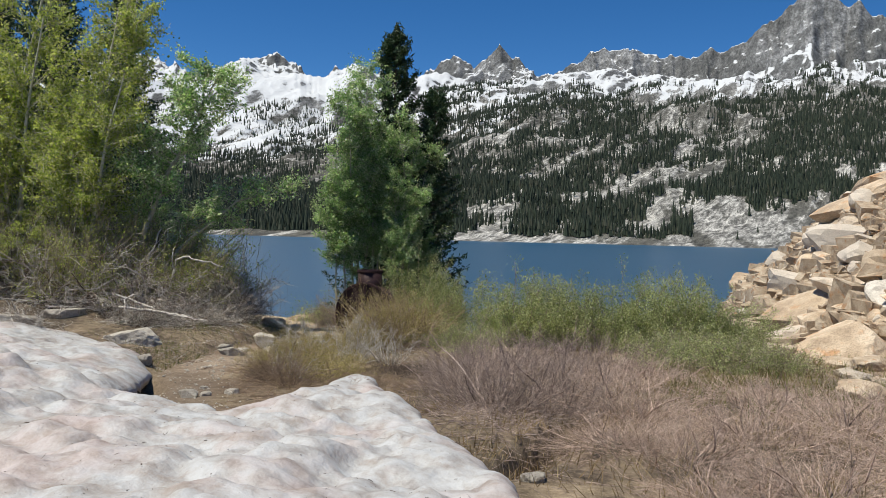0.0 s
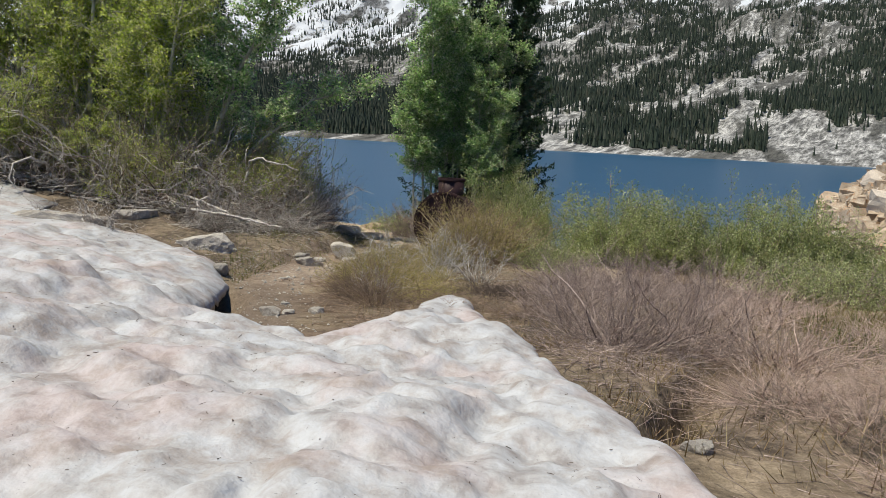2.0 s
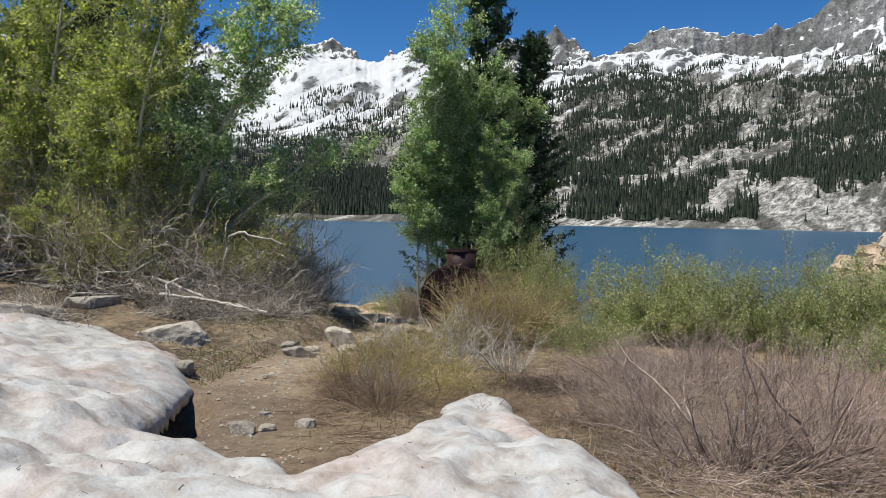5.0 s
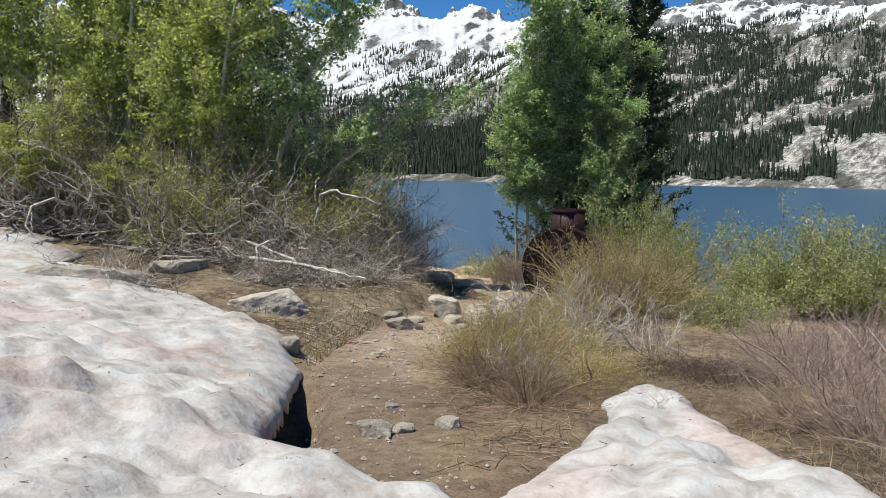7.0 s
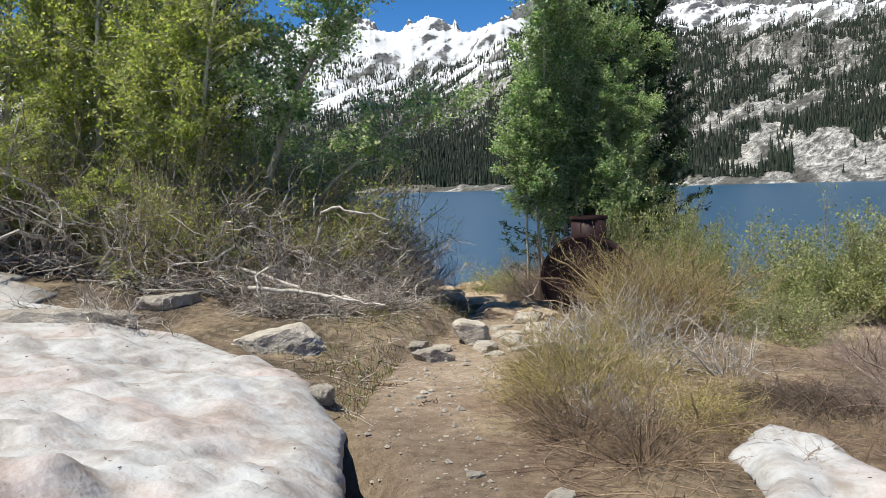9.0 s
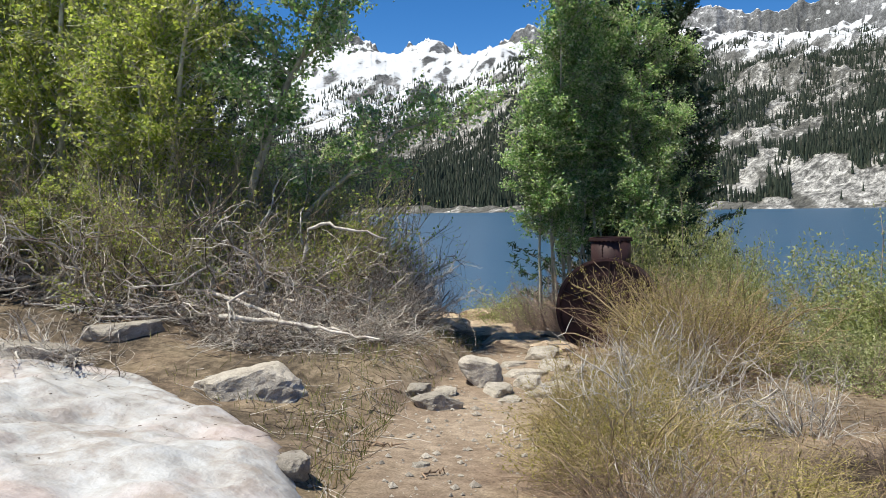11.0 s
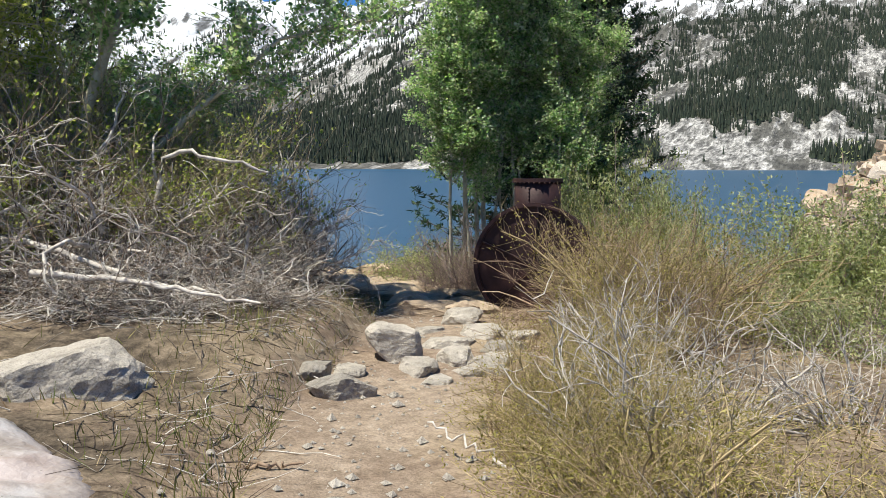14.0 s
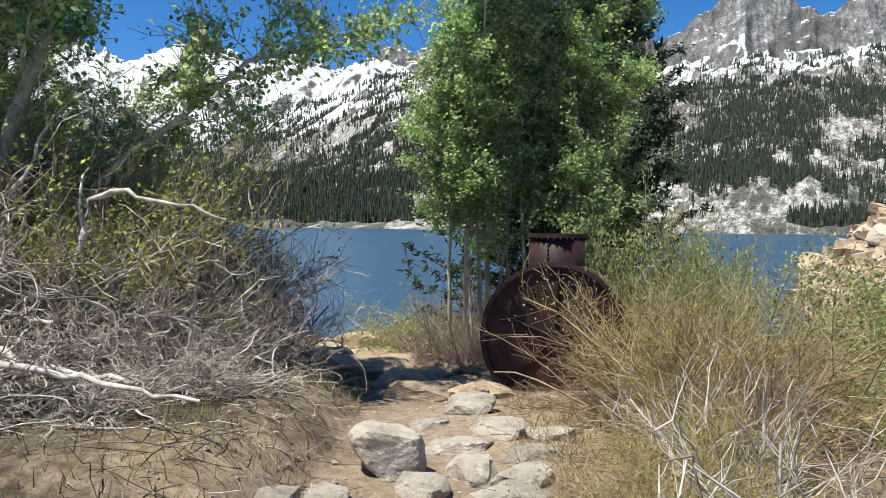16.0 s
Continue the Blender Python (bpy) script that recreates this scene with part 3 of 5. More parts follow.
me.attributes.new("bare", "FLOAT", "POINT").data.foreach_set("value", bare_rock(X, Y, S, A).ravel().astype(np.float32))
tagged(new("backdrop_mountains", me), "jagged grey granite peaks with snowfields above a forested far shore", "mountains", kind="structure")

N = 175000
ta = rng.uniform(-42, 32, N)
ts = 36 + 1700 * rng.random(N) ** 1.35
tx, ty, tz = range_z(ts, ta)
dens = 1.1 * fbm((tx - 0.33 * ty) / 60, ty / 300, 3) + 1.1 * fbm((tx - 0.2 * ty) / 20, ty / 80, 3)
dens = dens - 0.5 * (1 - step(ts, 120, 330)) * step(ta, -14, -9) + 0.42 - 0.55 * step(ts, 1000, 1700) + 0.8 * (1 - step(ta, -21, -12)) * (1 - step(ts, 500, 1000))
dens = dens + 0.12 - 0.62 * bare_rock(tx, ty, ts, ta)
ok = dens > rng.uniform(-0.25, 0.95, N)
tx, ty, tz, ts = tx[ok], ty[ok], tz[ok], ts[ok]
N = len(tx)
h = np.clip(rng.lognormal(2.12, 0.4, N), 3.5, 17) * (0.9 + 0.25 * step(ts, 0, 1200))
w = h * rng.uniform(0.11, 0.17, N)
ang = rng.uniform(0, 6.28, N)
vs, fs = [], []
for tier, (lo, hi, wide) in enumerate(((0.04, 0.66, 1.0), (0.42, 1.0, 0.62))):
    ring = []
    for k in range(5):
        c = ang + tier + k * 2 * np.pi / 5
        rr = w * wide * rng.uniform(0.75, 1.2, N)
        ring.append(np.stack([tx + np.cos(c) * rr, ty + np.sin(c) * rr, tz + h * (lo + rng.uniform(-0.03, 0.03, N))], -1))
    tip = np.stack([tx, ty, tz + h * hi], -1)
    vs.append(np.stack(ring + [tip], 1))
    base_i = tier * 6
    fs += [(base_i + k, base_i + (k + 1) % 5, base_i + 5) for k in range(5)]
V = np.concatenate(vs, 1).reshape(-1, 3)
F = (np.array(fs)[None] + (np.arange(N) * 12)[:, None, None]).reshape(-1, 3)
tagged(new("far_forest", mesh_from("far_forest", V, [F], M_FARTREE, False)), "dark conifer forest scattered over the far granite slopes", "forest", kind="stuff")

# ---- rocks ----


def rock_mesh(name, seed, mat, flat=0.7, cuts=11, detail=3, rough=0.05):
    """A broken boulder about one metre across: a ball cut by random planes and roughened."""
    g = np.random.default_rng(seed)
    bm = bmesh.new()
    bmesh.ops.create_icosphere(bm, subdivisions=detail, radius=1)
    v = np.array([x.co[:] for x in bm.verts])
    n = g.normal(0, 1, (cuts, 3))
    n = np.concatenate([n, np.concatenate([np.eye(3), -np.eye(3)]) + g.normal(0, 0.3, (6, 3))])
    n /= np.linalg.norm(n, axis=1, keepdims=True)
    d = np.concatenate([g.uniform(0.62, 0.98, cuts), g.uniform(0.55, 0.8, 6)])
    dots = v @ n.T
    reach = np.where(dots > 0.05, d / np.maximum(dots, 0.05), 9).min(1)
    v = v * np.minimum(reach, 1.15)[:, None]
    v = v * (1 + rough * noise3(v * 2.1 + seed) + rough * 0.5 * noise3(v * 6.3 + seed) + rough * 0.25 * noise3(v * 15 + seed))[:, None]
    v = v * 0.62 * np.array([1, 0.85, flat])
    for vert, c in zip(bm.verts, v):
        vert.co = c
    return from_bm(name, bm, mat, False)


def place_rock(name, me, x, y, size, sink, rz, label, group="", rx=0, ry=0, category="rock"):
    ob = new(name, me)
    sz = size if isinstance(size, tuple) else (size, size, size)
    zmin = me.vertices[0].co.z
    half = 0.5 * sz[2] * max(abs(v.co.z) for v in me.vertices) * 2
    ob.matrix_world = pose(x, y, float(ground_z(x, y)) + half - sink - 0.13 * sz[2], rx, ry, rz) @ Matrix.Diagonal((*sz, 1))
    return tagged(ob, label, category, group)


GREY_ROCKS = [rock_mesh("boulder", 10 + k, M_GRANITE, (0.7, 0.62, 0.8, 0.55)[k], 10 + k, 4, 0.07) for k in range(4)]
TAN_ROCKS = [rock_mesh("boulder", 30 + k, M_ORANGE, (0.7, 0.4, 0.6, 0.3, 0.5, 0.35)[k], 6 + k, 3, 0.06) for k in range(6)]
SAND_ROCKS = [rock_mesh("slab", 50 + k, M_SAND, (0.35, 0.28, 0.4, 0.3)[k], 10, 3, 0.07) for k in range(4)]

place_rock("boulder", rock_mesh("boulder", 64, M_GRANITE, 0.72, 5, 5, 0.06), -6.26, 11.5, (0.9, 0.88, 0.74), 0.31, 75, "large pale grey granite boulder beside the trail")
place_rock("boulder", GREY_ROCKS[1], -4.75, 12.6, (0.46, 0.38, 0.44), 0.06, 50, "rough grey stone at the edge of the trail", "trail stones")
place_rock("boulder", GREY_ROCKS[2], -4.62, 13.9, (0.5, 0.42, 0.46), 0.04, 10, "rounded pale granite stone set across the trail", "trail stones")
place_rock("boulder", GREY_ROCKS[3], -4.12, 14.0, (0.48, 0.4, 0.4), 0.06, 75, "pale granite stone set across the trail", "trail stones")
place_rock("boulder", GREY_ROCKS[0], -4.38, 13.55, (0.4, 0.3, 0.3), 0.05, 130, "small flat granite stone on the trail", "trail stones")
place_rock("boulder", GREY_ROCKS[1], -3.85, 13.5, (0.42, 0.38, 0.34), 0.08, 200, "pale granite stone beside dry brush", "trail stones")
place_rock("boulder", GREY_ROCKS[3], -3.7, 14.4, (0.45, 0.4, 0.4), 0.08, 20, "pale granite stone beside dry brush", "trail stones")
for x, y, sz, rz in ((-4.25, 14.6, 0.42, 15), (-3.75, 13.9, 0.36, 60), (-4.9, 13.3, 0.3, 100), (-4.0, 15.1, 0.4, 140), (-4.6, 15.4, 0.34, 35), (-4.15, 13.2, 0.26, 80), (-4.35, 15.9, 0.38, 170), (-3.6, 15.0, 0.34, 20)):
    place_rock("boulder", GREY_ROCKS[int(rz / 5) % 4], x, y, (sz * 1.2, sz, sz * 0.8), 0.06, rz, "pale granite stone half sunk in the trail", "trail stones")
place_rock("boulder", GREY_ROCKS[2], -5.05, 12.9, (0.35, 0.3, 0.25), 0.05, 100, "small grey stone under the grassy bank", "trail stones")
place_rock("boulder", GREY_ROCKS[3], -6.4, 14.1, (0.9, 0.6, 0.7), 0.25, 10, "half buried grey boulder under dead branches")
place_rock("boulder", GREY_ROCKS[1], -5.9, 14.9, (0.7, 0.5, 0.6), 0.22, 60, "half buried grey boulder under dead branches")
place_rock("boulder", GREY_ROCKS[3], -8.6, 10.9, (1.7, 0.8, 0.95), 0.15, 20, "long brown grey boulder behind the snow edge")
place_rock("boulder", GREY_ROCKS[0], -8.3, 12.5, (0.8, 0.5, 0.5), 0.1, 60, "brown grey stone on the bank")
place_rock("boulder", GREY_ROCKS[2], -9.2, 15.0, (0.9, 0.7, 0.8), 0.1, 30, "grey boulder under dead branches")
for x, y, sz, rz in ((-2.87, 7.8, 0.26, 10), (-2.5, 8.25, 0.24, 70), (-2.75, 8.0, 0.16, 120), (1.75, 5.15, 0.2, 40), (-3.1, 8.6, 0.12, 0), (-4.2, 10.6, 0.14, 30), (-4.75, 9.7, 0.3, 80)):
    place_rock("stone", GREY_ROCKS[int(rz / 10) % 4], x, y, sz, 0.03, rz, "small pale stone lying in the dirt", "small stones", category="stone")
for k, (x, y, sx_, sy_, sz_, rz, tilt) in enumerate(((-5.55, 17.9, 1.0, 0.7, 0.75, 20, 8), (-4.75, 18.2, 0.95, 0.6, 0.6, -15, -5), (-5.2, 17.2, 0.75, 0.5, 0.55, 60, 0), (-5.85, 18.9, 1.1, 0.8, 0.8, 100, 5),
                                               (-5.0, 19.0, 0.9, 0.7, 0.6, 150, 0), (-5.4, 19.8, 1.3, 0.9, 0.8, 30, 6), (-6.1, 17.4, 0.6, 0.5, 0.6, 10, 0), (-4.55, 17.5, 0.45, 0.4, 0.5, 40, 0),
                                               (-4.4, 16.4, 0.45, 0.35, 0.55, 75, 0), (-6.3, 19.9, 0.8, 0.7, 0.9, 15, 0), (-4.9, 16.8, 0.9, 0.45, 0.5, 5, 0), (-4.3, 17.0, 0.6, 0.5, 0.45, 120, 4), (-5.0, 17.7, 0.8, 0.55, 0.6, 80, 0), (-4.2, 17.9, 0.5, 0.45, 0.5, 10, 0), (-5.5, 18.5, 0.7, 0.5, 0.6, 130, -4), (-4.5, 18.7, 0.7, 0.5, 0.5, 60, 0))):
    place_rock("slab", SAND_ROCKS[k % 4], x, y, (sx_ * 1.15, sy_ * 1.15, sz_ * 1.0), -0.03 - 0.03 * sz_, rz, "flat sandy orange granite slab at the lake edge", "lake edge slabs", tilt, 0)

g = np.random.default_rng(5)
BIG = [(15.8, 45.0, 5.5, 3.6, 2.4, 25, -8, -20), (14.9, 43.6, 4.2, 2.8, 1.7, 40, -6, -18), (16.6, 43.5, 3.8, 2.6, 1.6, 5, -8, -22), (14.6, 46.5, 3.4, 2.6, 1.6, 70, 0, -14), (18.3, 47.5, 6.5, 4.5, 4.2, 10, -10, -16), (20, 46, 6, 4, 4, 40, -5, -15), (9.2, 27.2, 3.4, 2.4, 2.4, 20, 0, -20), (7.9, 25.8, 2.2, 1.3, 1.2, 10, 5, 5), (10.9, 25.2, 2.4, 1.8, 1.7, 70, 8, -10), (9.6, 23.0, 1.7, 1.3, 1.2, 110, 0, 10), (11.2, 22.0, 2.0, 1.5, 1.4, 35, 10, 0), (8.7, 23.8, 1.3, 1.0, 0.9, 150, 5, 5), (8.2, 29.5, 1.8, 1.4, 1.2, 60, 0, -10),
       (10.4, 27.0, 2.6, 2.0, 2.0, 140, 10, -15), (8.6, 21.5, 1.4, 1.1, 1.0, 20, 8, -10), (10.4, 32.5, 2.2, 1.6, 1.5, 60, 0, -15), (12.0, 36, 2.6, 2.0, 1.7, 100, 5, -10), (9.2, 36.5, 2.2, 1.7, 1.5, 0, 5, 10)]
for k, (x, y, a, b, c, rz, rx, ry) in enumerate(BIG):
    place_rock("boulder", TAN_ROCKS[k % 6], x, y, (a, b, c), 0.25 * c, rz, "large broken tan granite block on the talus slope", "talus blocks", rx, ry)
BLOCKS = [rock_mesh("boulder", 70 + k, (M_ORANGE, M_GRANITE, M_ORANGE)[k], (0.8, 0.4, 0.55)[k], 4, 4, 0.05) for k in range(3)]
for k, x, y, a, b, c, rz, rx, ry, words in ((0, 7.7, 18.6, 2.5, 2.0, 1.9, 20, 0, -18, "huge lichened tan granite block at the talus foot"), (1, 6.7, 22.6, 2.2, 1.6, 1.5, -10, 0, -8, "pale flat granite slab at the foot of the talus"),
                                           (2, 8.4, 15.6, 2.4, 1.7, 1.5, 50, 5, -15, "huge tan granite block at the talus foot"), (2, 8.0, 24.6, 3.2, 1.9, 2.0, 10, 0, -10, "large broken tan granite block on the talus slope"), (1, 9.6, 20.6, 2.4, 1.9, 2.6, 80, 0, -20, "large grey granite block on the talus slope")):
    place_rock("boulder", BLOCKS[k], x, y, (a, b, c), 0.2 * c, rz, words, "talus blocks", rx, ry)
for k in range(26):
    y = g.uniform(11, 18)
    sz = float(g.uniform(0.18, 0.6))
    place_rock("boulder", TAN_ROCKS[k % 6], 5.6 + 0.12 * (y - 11) + g.uniform(0, 3.0), y, (sz * 1.3, sz, sz), 0.1 * sz, g.uniform(0, 360), "small tan rock lying among dry brush below the talus", "talus blocks")
made = 0
while made < 285:
    y = g.uniform(18, 57)
    x = 2.3 + 0.162 * (y + 1) + g.uniform(-1.6, 9) * (0.5 + y / 60)
    z = float(ground_z(x, y))
    if z < -3.3:
        continue
    sz = float(np.clip(g.lognormal(-0.3, 0.7), 0.3, 2.8))
    k = int(g.integers(0, 6))
    place_rock("boulder", TAN_ROCKS[k], x, y, (sz * 1.25, sz, sz), 0.3 * sz, g.uniform(0, 360), "broken tan granite rock on the talus slope" if sz < 1.3 else "large broken tan granite block on the talus slope", "talus blocks", g.uniform(-20, 20), g.uniform(-20, 20))
    made += 1

# ---- rusted iron drum with a riveted stack ----


def ring_bm(r0, r1, z0, z1, n=48):
    """A ring with a square section about the z axis."""
    bm = bmesh.new()
    loops = []
    for r, z in ((r0, z0), (r1, z0), (r1, z1), (r0, z1)):
        loops.append([bm.verts.new((r * math.cos(2 * math.pi * k / n), r * math.sin(2 * math.pi * k / n), z)) for k in range(n)])
    for i in range(4):
        a, b = loops[i], loops[(i + 1) % 4]
        for k in range(n):
            bm.faces.new((a[k], a[(k + 1) % n], b[(k + 1) % n], b[k]))
    bmesh.ops.recalc_face_normals(bm, faces=bm.faces)
    return bm


def box_bm(x0, x1, y0, y1, z0, z1, bevel=0.004):
    bm = bmesh.new()
    bmesh.ops.create_cube(bm, size=1)
    bmesh.ops.scale(bm, vec=(x1 - x0, y1 - y0, z1 - z0), verts=bm.verts)
    bmesh.ops.translate(bm, vec=((x0 + x1) / 2, (y0 + y1) / 2, (z0 + z1) / 2), verts=bm.verts)
    if bevel:
        bmesh.ops.bevel(bm, geom=bm.edges, offset=bevel, segments=1, affect="EDGES")
    return bm


def disc_bm(r, z0, z1, n=48):
    bm = bmesh.new()
    bmesh.ops.create_cone(bm, cap_ends=True, segments=n, radius1=r, radius2=r, depth=z1 - z0)
    bmesh.ops.translate(bm, vec=(0, 0, (z0 + z1) / 2), verts=bm.verts)
    return bm


drum = tagged(new("iron_drum"), "rusted dark iron drum with ribbed end and riveted stack", "machinery")
drum.matrix_world = pose(-3.58, 17.15, -0.27, 0, 0, 0)
face = pose(0, 0, 0, 90, 0, -8)
for nm, bm in (("shell", ring_bm(0.735, 0.75, -0.42, 0.0)), ("end_plate", disc_bm(0.735, -0.06, -0.045)), ("rim", ring_bm(0.745, 0.79, -0.03, 0.005)), ("back_plate", disc_bm(0.735, -0.41, -0.4)), ("hub", disc_bm(0.075, -0.045, 0.0, 24))):
    bm.transform(face)
    part(nm, from_bm(nm, bm, M_RUST), drum)
for ang_ in (87, 158, 226, 300, 12):
    bm = box_bm(0.06, 0.735, -0.008, 0.008, -0.05, 0.0)
    bm.transform(face @ pose(0, 0, 0, 0, 0, ang_))
    part("rib", from_bm("rib", bm, M_RUST), drum)
bolt_bm = bmesh.new()
bmesh.ops.create_uvsphere(bolt_bm, u_segments=8, v_segments=5, radius=0.013)
bolt = from_bm("bolt", bolt_bm, M_RUST, True)
for bx, by in ((-0.24, 0.5), (-0.12, 0.52), (0.18, 0.55), (0.3, 0.45)):
    o = part("bolt", bolt, drum)
    o.matrix_basis = face @ pose(bx, by, -0.035) @ Matrix.Diagonal((1.6, 1.6, 1.6, 1))
stack = part("pipe", from_bm("pipe", ring_bm(0.285, 0.30, 0.35, 1.07), M_RUST, True), drum)
stack.matrix_basis = pose(0.02, 0.38, 0)
o = part("flange", from_bm("flange", ring_bm(0.275, 0.325, 1.045, 1.085), M_RUST), stack)
o = part("saddle", from_bm("saddle", ring_bm(0.30, 0.34, 0.50, 0.53), M_RUST), stack)
for k in range(30):
    a = 2 * math.pi * k / 30
    o = part("rivet", bolt, stack)
    o.location = (0.318 * math.cos(a), 0.318 * math.sin(a), 1.035)
for k in range(10):
    o = part("rivet", bolt, stack)
    o.location = (0.302 * math.cos(-1.9), 0.302 * math.sin(-1.9), 0.56 + k * 0.045)

# ---- shrubs and trees ----


def shrub(name, seed, label, category, mat, n_stems, height, radius, upright, thick, twigs, twig_len, leaf=None, n_leaf=0, leaf_size=(0.03, 0.012), droop=0.0, wander=0.12, jitter=0.04, group=""):
    """A bush: stems fan out of a root patch, twigs grow on them, leaves sit on the twigs."""
    g = np.random.default_rng(seed)
    az = g.uniform(0, 2 * np.pi, n_stems)
    rr = np.sqrt(g.random(n_stems))
    tilt = rr * upright
    start = np.stack([np.cos(az) * rr * radius * 0.35, np.sin(az) * rr * radius * 0.35, np.full(n_stems, -0.05)], 1)
    d = np.stack([np.cos(az) * np.sin(tilt), np.sin(az) * np.sin(tilt), np.cos(tilt)], 1)
    ln = height * g.uniform(0.55, 1.1, n_stems) * (1 + 0.25 * np.sin(az * 2 + seed))
    main = stems(start, d, ln, 7, droop, wander, g)
    r = thick * np.clip(g.lognormal(-0.3, 0.5, n_stems), 0.4, 2.4)[:, None] * np.linspace(1, 0.35, 7)[None]
    ob = tagged(new(name), label, category, group)
    part("stem_fan", mesh_from("stem_fan", *[(a, [b]) for a, b in [tubes(main, r, 4)]][0], mat), ob, kind="stuff")
    p, dd = along(main, twigs, 0.25, 1.0, g)
    dd = dd / np.linalg.norm(dd, axis=1, keepdims=True) + g.normal(0, 0.6, (twigs, 3))
    tw = stems(p, dd, twig_len * g.uniform(0.5, 1.3, twigs), 4, droop * 0.5 + 0.03, wander * 1.3, g)
    tr = thick * 0.36 * g.uniform(0.6, 1.2, twigs)[:, None] * np.linspace(1, 0.5, 4)[None]
    v, q = tubes(tw, tr, 3)
    part("twig_spray", mesh_from("twig_spray", v, [q], mat), ob, kind="stuff")
    if leaf:
        c, _ = along(tw, n_leaf, 0.1, 1.0, g)
        v, q = leaves(c + g.normal(0, jitter, c.shape), *leaf_size, g)
        part("foliage", mesh_from("foliage", v, [q], leaf, False), ob, kind="stuff")
    return ob


def plant(ob, x, y, size=1.0, rz=0.0, first=[None], high=1.0, sink=0.03, label=""):
    """Stands a thing at x, y; the first call moves the thing itself, later ones copy it."""
    m = pose(x, y, float(ground_z(x, y)) - sink, 0, 0, rz) @ Matrix.Diagonal((size, size, size * high, 1))
    if ob.get("planted"):
        c = copy_thing(ob, m)
    else:
        ob["planted"] = 1
        ob.matrix_world = m
        c = ob
    return tagged(c, label)


YEL = [shrub("dry_shrub", 100 + k, "dry yellow olive willow brush arching beside the trail", "shrub", M_YTWIG, 150, 1.15, 0.8, 1.35, 0.009, 1300, 0.34, M_OLIVE, 9000, (0.04, 0.014), -0.04, 0.27, 0.04, "yellow brush") for k in range(2)]
for k, (x, y, sz, rz, hi) in enumerate(((-2.7, 10.6, 0.7, 0, 0.85), (-1.8, 10.3, 0.75, 80, 0.5), (-2.5, 11.6, 0.75, 200, 0.7), (-2.6, 12.7, 0.75, 300, 0.9), (-3.1, 11.4, 0.7, 60, 0.9), (-3.15, 12.2, 0.65, 150, 1.0), (-2.9, 10.7, 0.7, 250, 1.0), (-2.5, 15.6, 0.85, 20, 1.0), (-2.6, 14.4, 0.75, 110, 0.85), (-2.2, 16.2, 1.0, 200, 1.05))):
    plant(YEL[k % 2], x, y, sz, rz, high=hi)
RED = shrub("dead_shrub", 120, "bare reddish brown brush arching in front of the iron drum", "shrub", M_BROWN, 110, 1.35, 0.8, 1.2, 0.009, 700, 0.35, M_OLIVE, 350, (0.03, 0.012), -0.06, 0.16, 0.03, "brown brush")
for x, y, sz, rz in ((-2.75, 15.9, 0.95, 0), (-2.1, 15.8, 1.0, 120), (-2.3, 14.9, 0.8, 60), (-2.3, 14.3, 0.7, 220), (-2.1, 9.2, 0.5, 40), (-2.6, 9.6, 0.5, 300)):
    plant(RED, x, y, sz, rz)
GRY = [shrub("bare_shrub", 140 + k, "leafless grey brown shrub with many fine upright twigs", "shrub", (M_GREY, M_PINK)[k], 190, 1.05, 0.7, 1.7, 0.0075, 2000, 0.32, None, 0, (0, 0), 0.01, 0.16, 0.03, "bare shrubs") for k in range(2)]
for k, (x, y, sz, rz, hi) in enumerate(((1.0, 8.0, 0.95, 0, 1.0), (1.7, 8.5, 0.95, 70, 1.0), (0.4, 9.3, 0.8, 150, 0.85), (2.6, 8.2, 0.9, 210, 0.8), (3.0, 6.3, 0.85, 20, 0.8), (3.8, 7.3, 1.0, 100, 0.8), (2.4, 6.6, 0.7, 260, 0.7), (4.9, 8.3, 1.1, 310, 0.8),
                                          (3.9, 5.2, 0.9, 60, 0.8), (5.2, 6.2, 1.1, 170, 0.85), (0.1, 10.9, 0.9, 40, 0.7), (2.4, 10.8, 0.95, 120, 0.7), (4.4, 10.2, 1.0, 10, 0.7), (3.2, 4.7, 0.7, 190, 0.7), (6.2, 9.8, 1.0, 230, 0.7), (2.0, 12.6, 1.0, 20, 0.8), (1.0, 13.4, 0.9, 200, 0.8), (3.0, 12.0, 1.0, 140, 0.8), (0.0, 13.0, 0.8, 90, 0.7), (0.9, 11.9, 0.9, 330, 0.8), (-4.6, 18.5, 0.85, 15, 1.3), (-5.0, 18.9, 0.8, 100, 1.2), (-4.2, 18.7, 0.9, 200, 1.4))):
    plant(GRY[0 if x < 2.3 and y > 7.5 else 1], x, y, sz, rz, high=hi)
WIL = [shrub("willow_bush", 160 + k, "leafy green willow bush near the lake shore", "bush", M_GREY, 120, 1.65, 1.2, 1.0, 0.009, 1200, 0.38, M_WILLOW, 26000, (0.075, 0.03), 0.01, 0.1, 0.08, "willows") for k in range(2)]
for k, (x, y, sz, rz, hi) in enumerate(((0.2, 17.3, 0.85, 0, 1.1), (1.1, 17.5, 0.8, 200, 1.15), (2.7, 17.3, 0.9, 40, 1.15), (3.9, 17.6, 0.95, 150, 1.15), (-2.45, 18.4, 0.7, 60, 1.7), (-1.95, 18.3, 0.68, 190, 1.6), (4.9, 17.0, 0.75, 250, 1.0))):
    plant(WIL[k % 2], x, y, sz, rz, high=hi)
LOW = shrub("low_bush", 180, "low light green leafy bush", "bush", M_GREY, 110, 0.8, 0.6, 1.2, 0.006, 900, 0.28, M_WILLOW, 6500, (0.045, 0.025), 0.01, 0.12, 0.05, "low bushes")
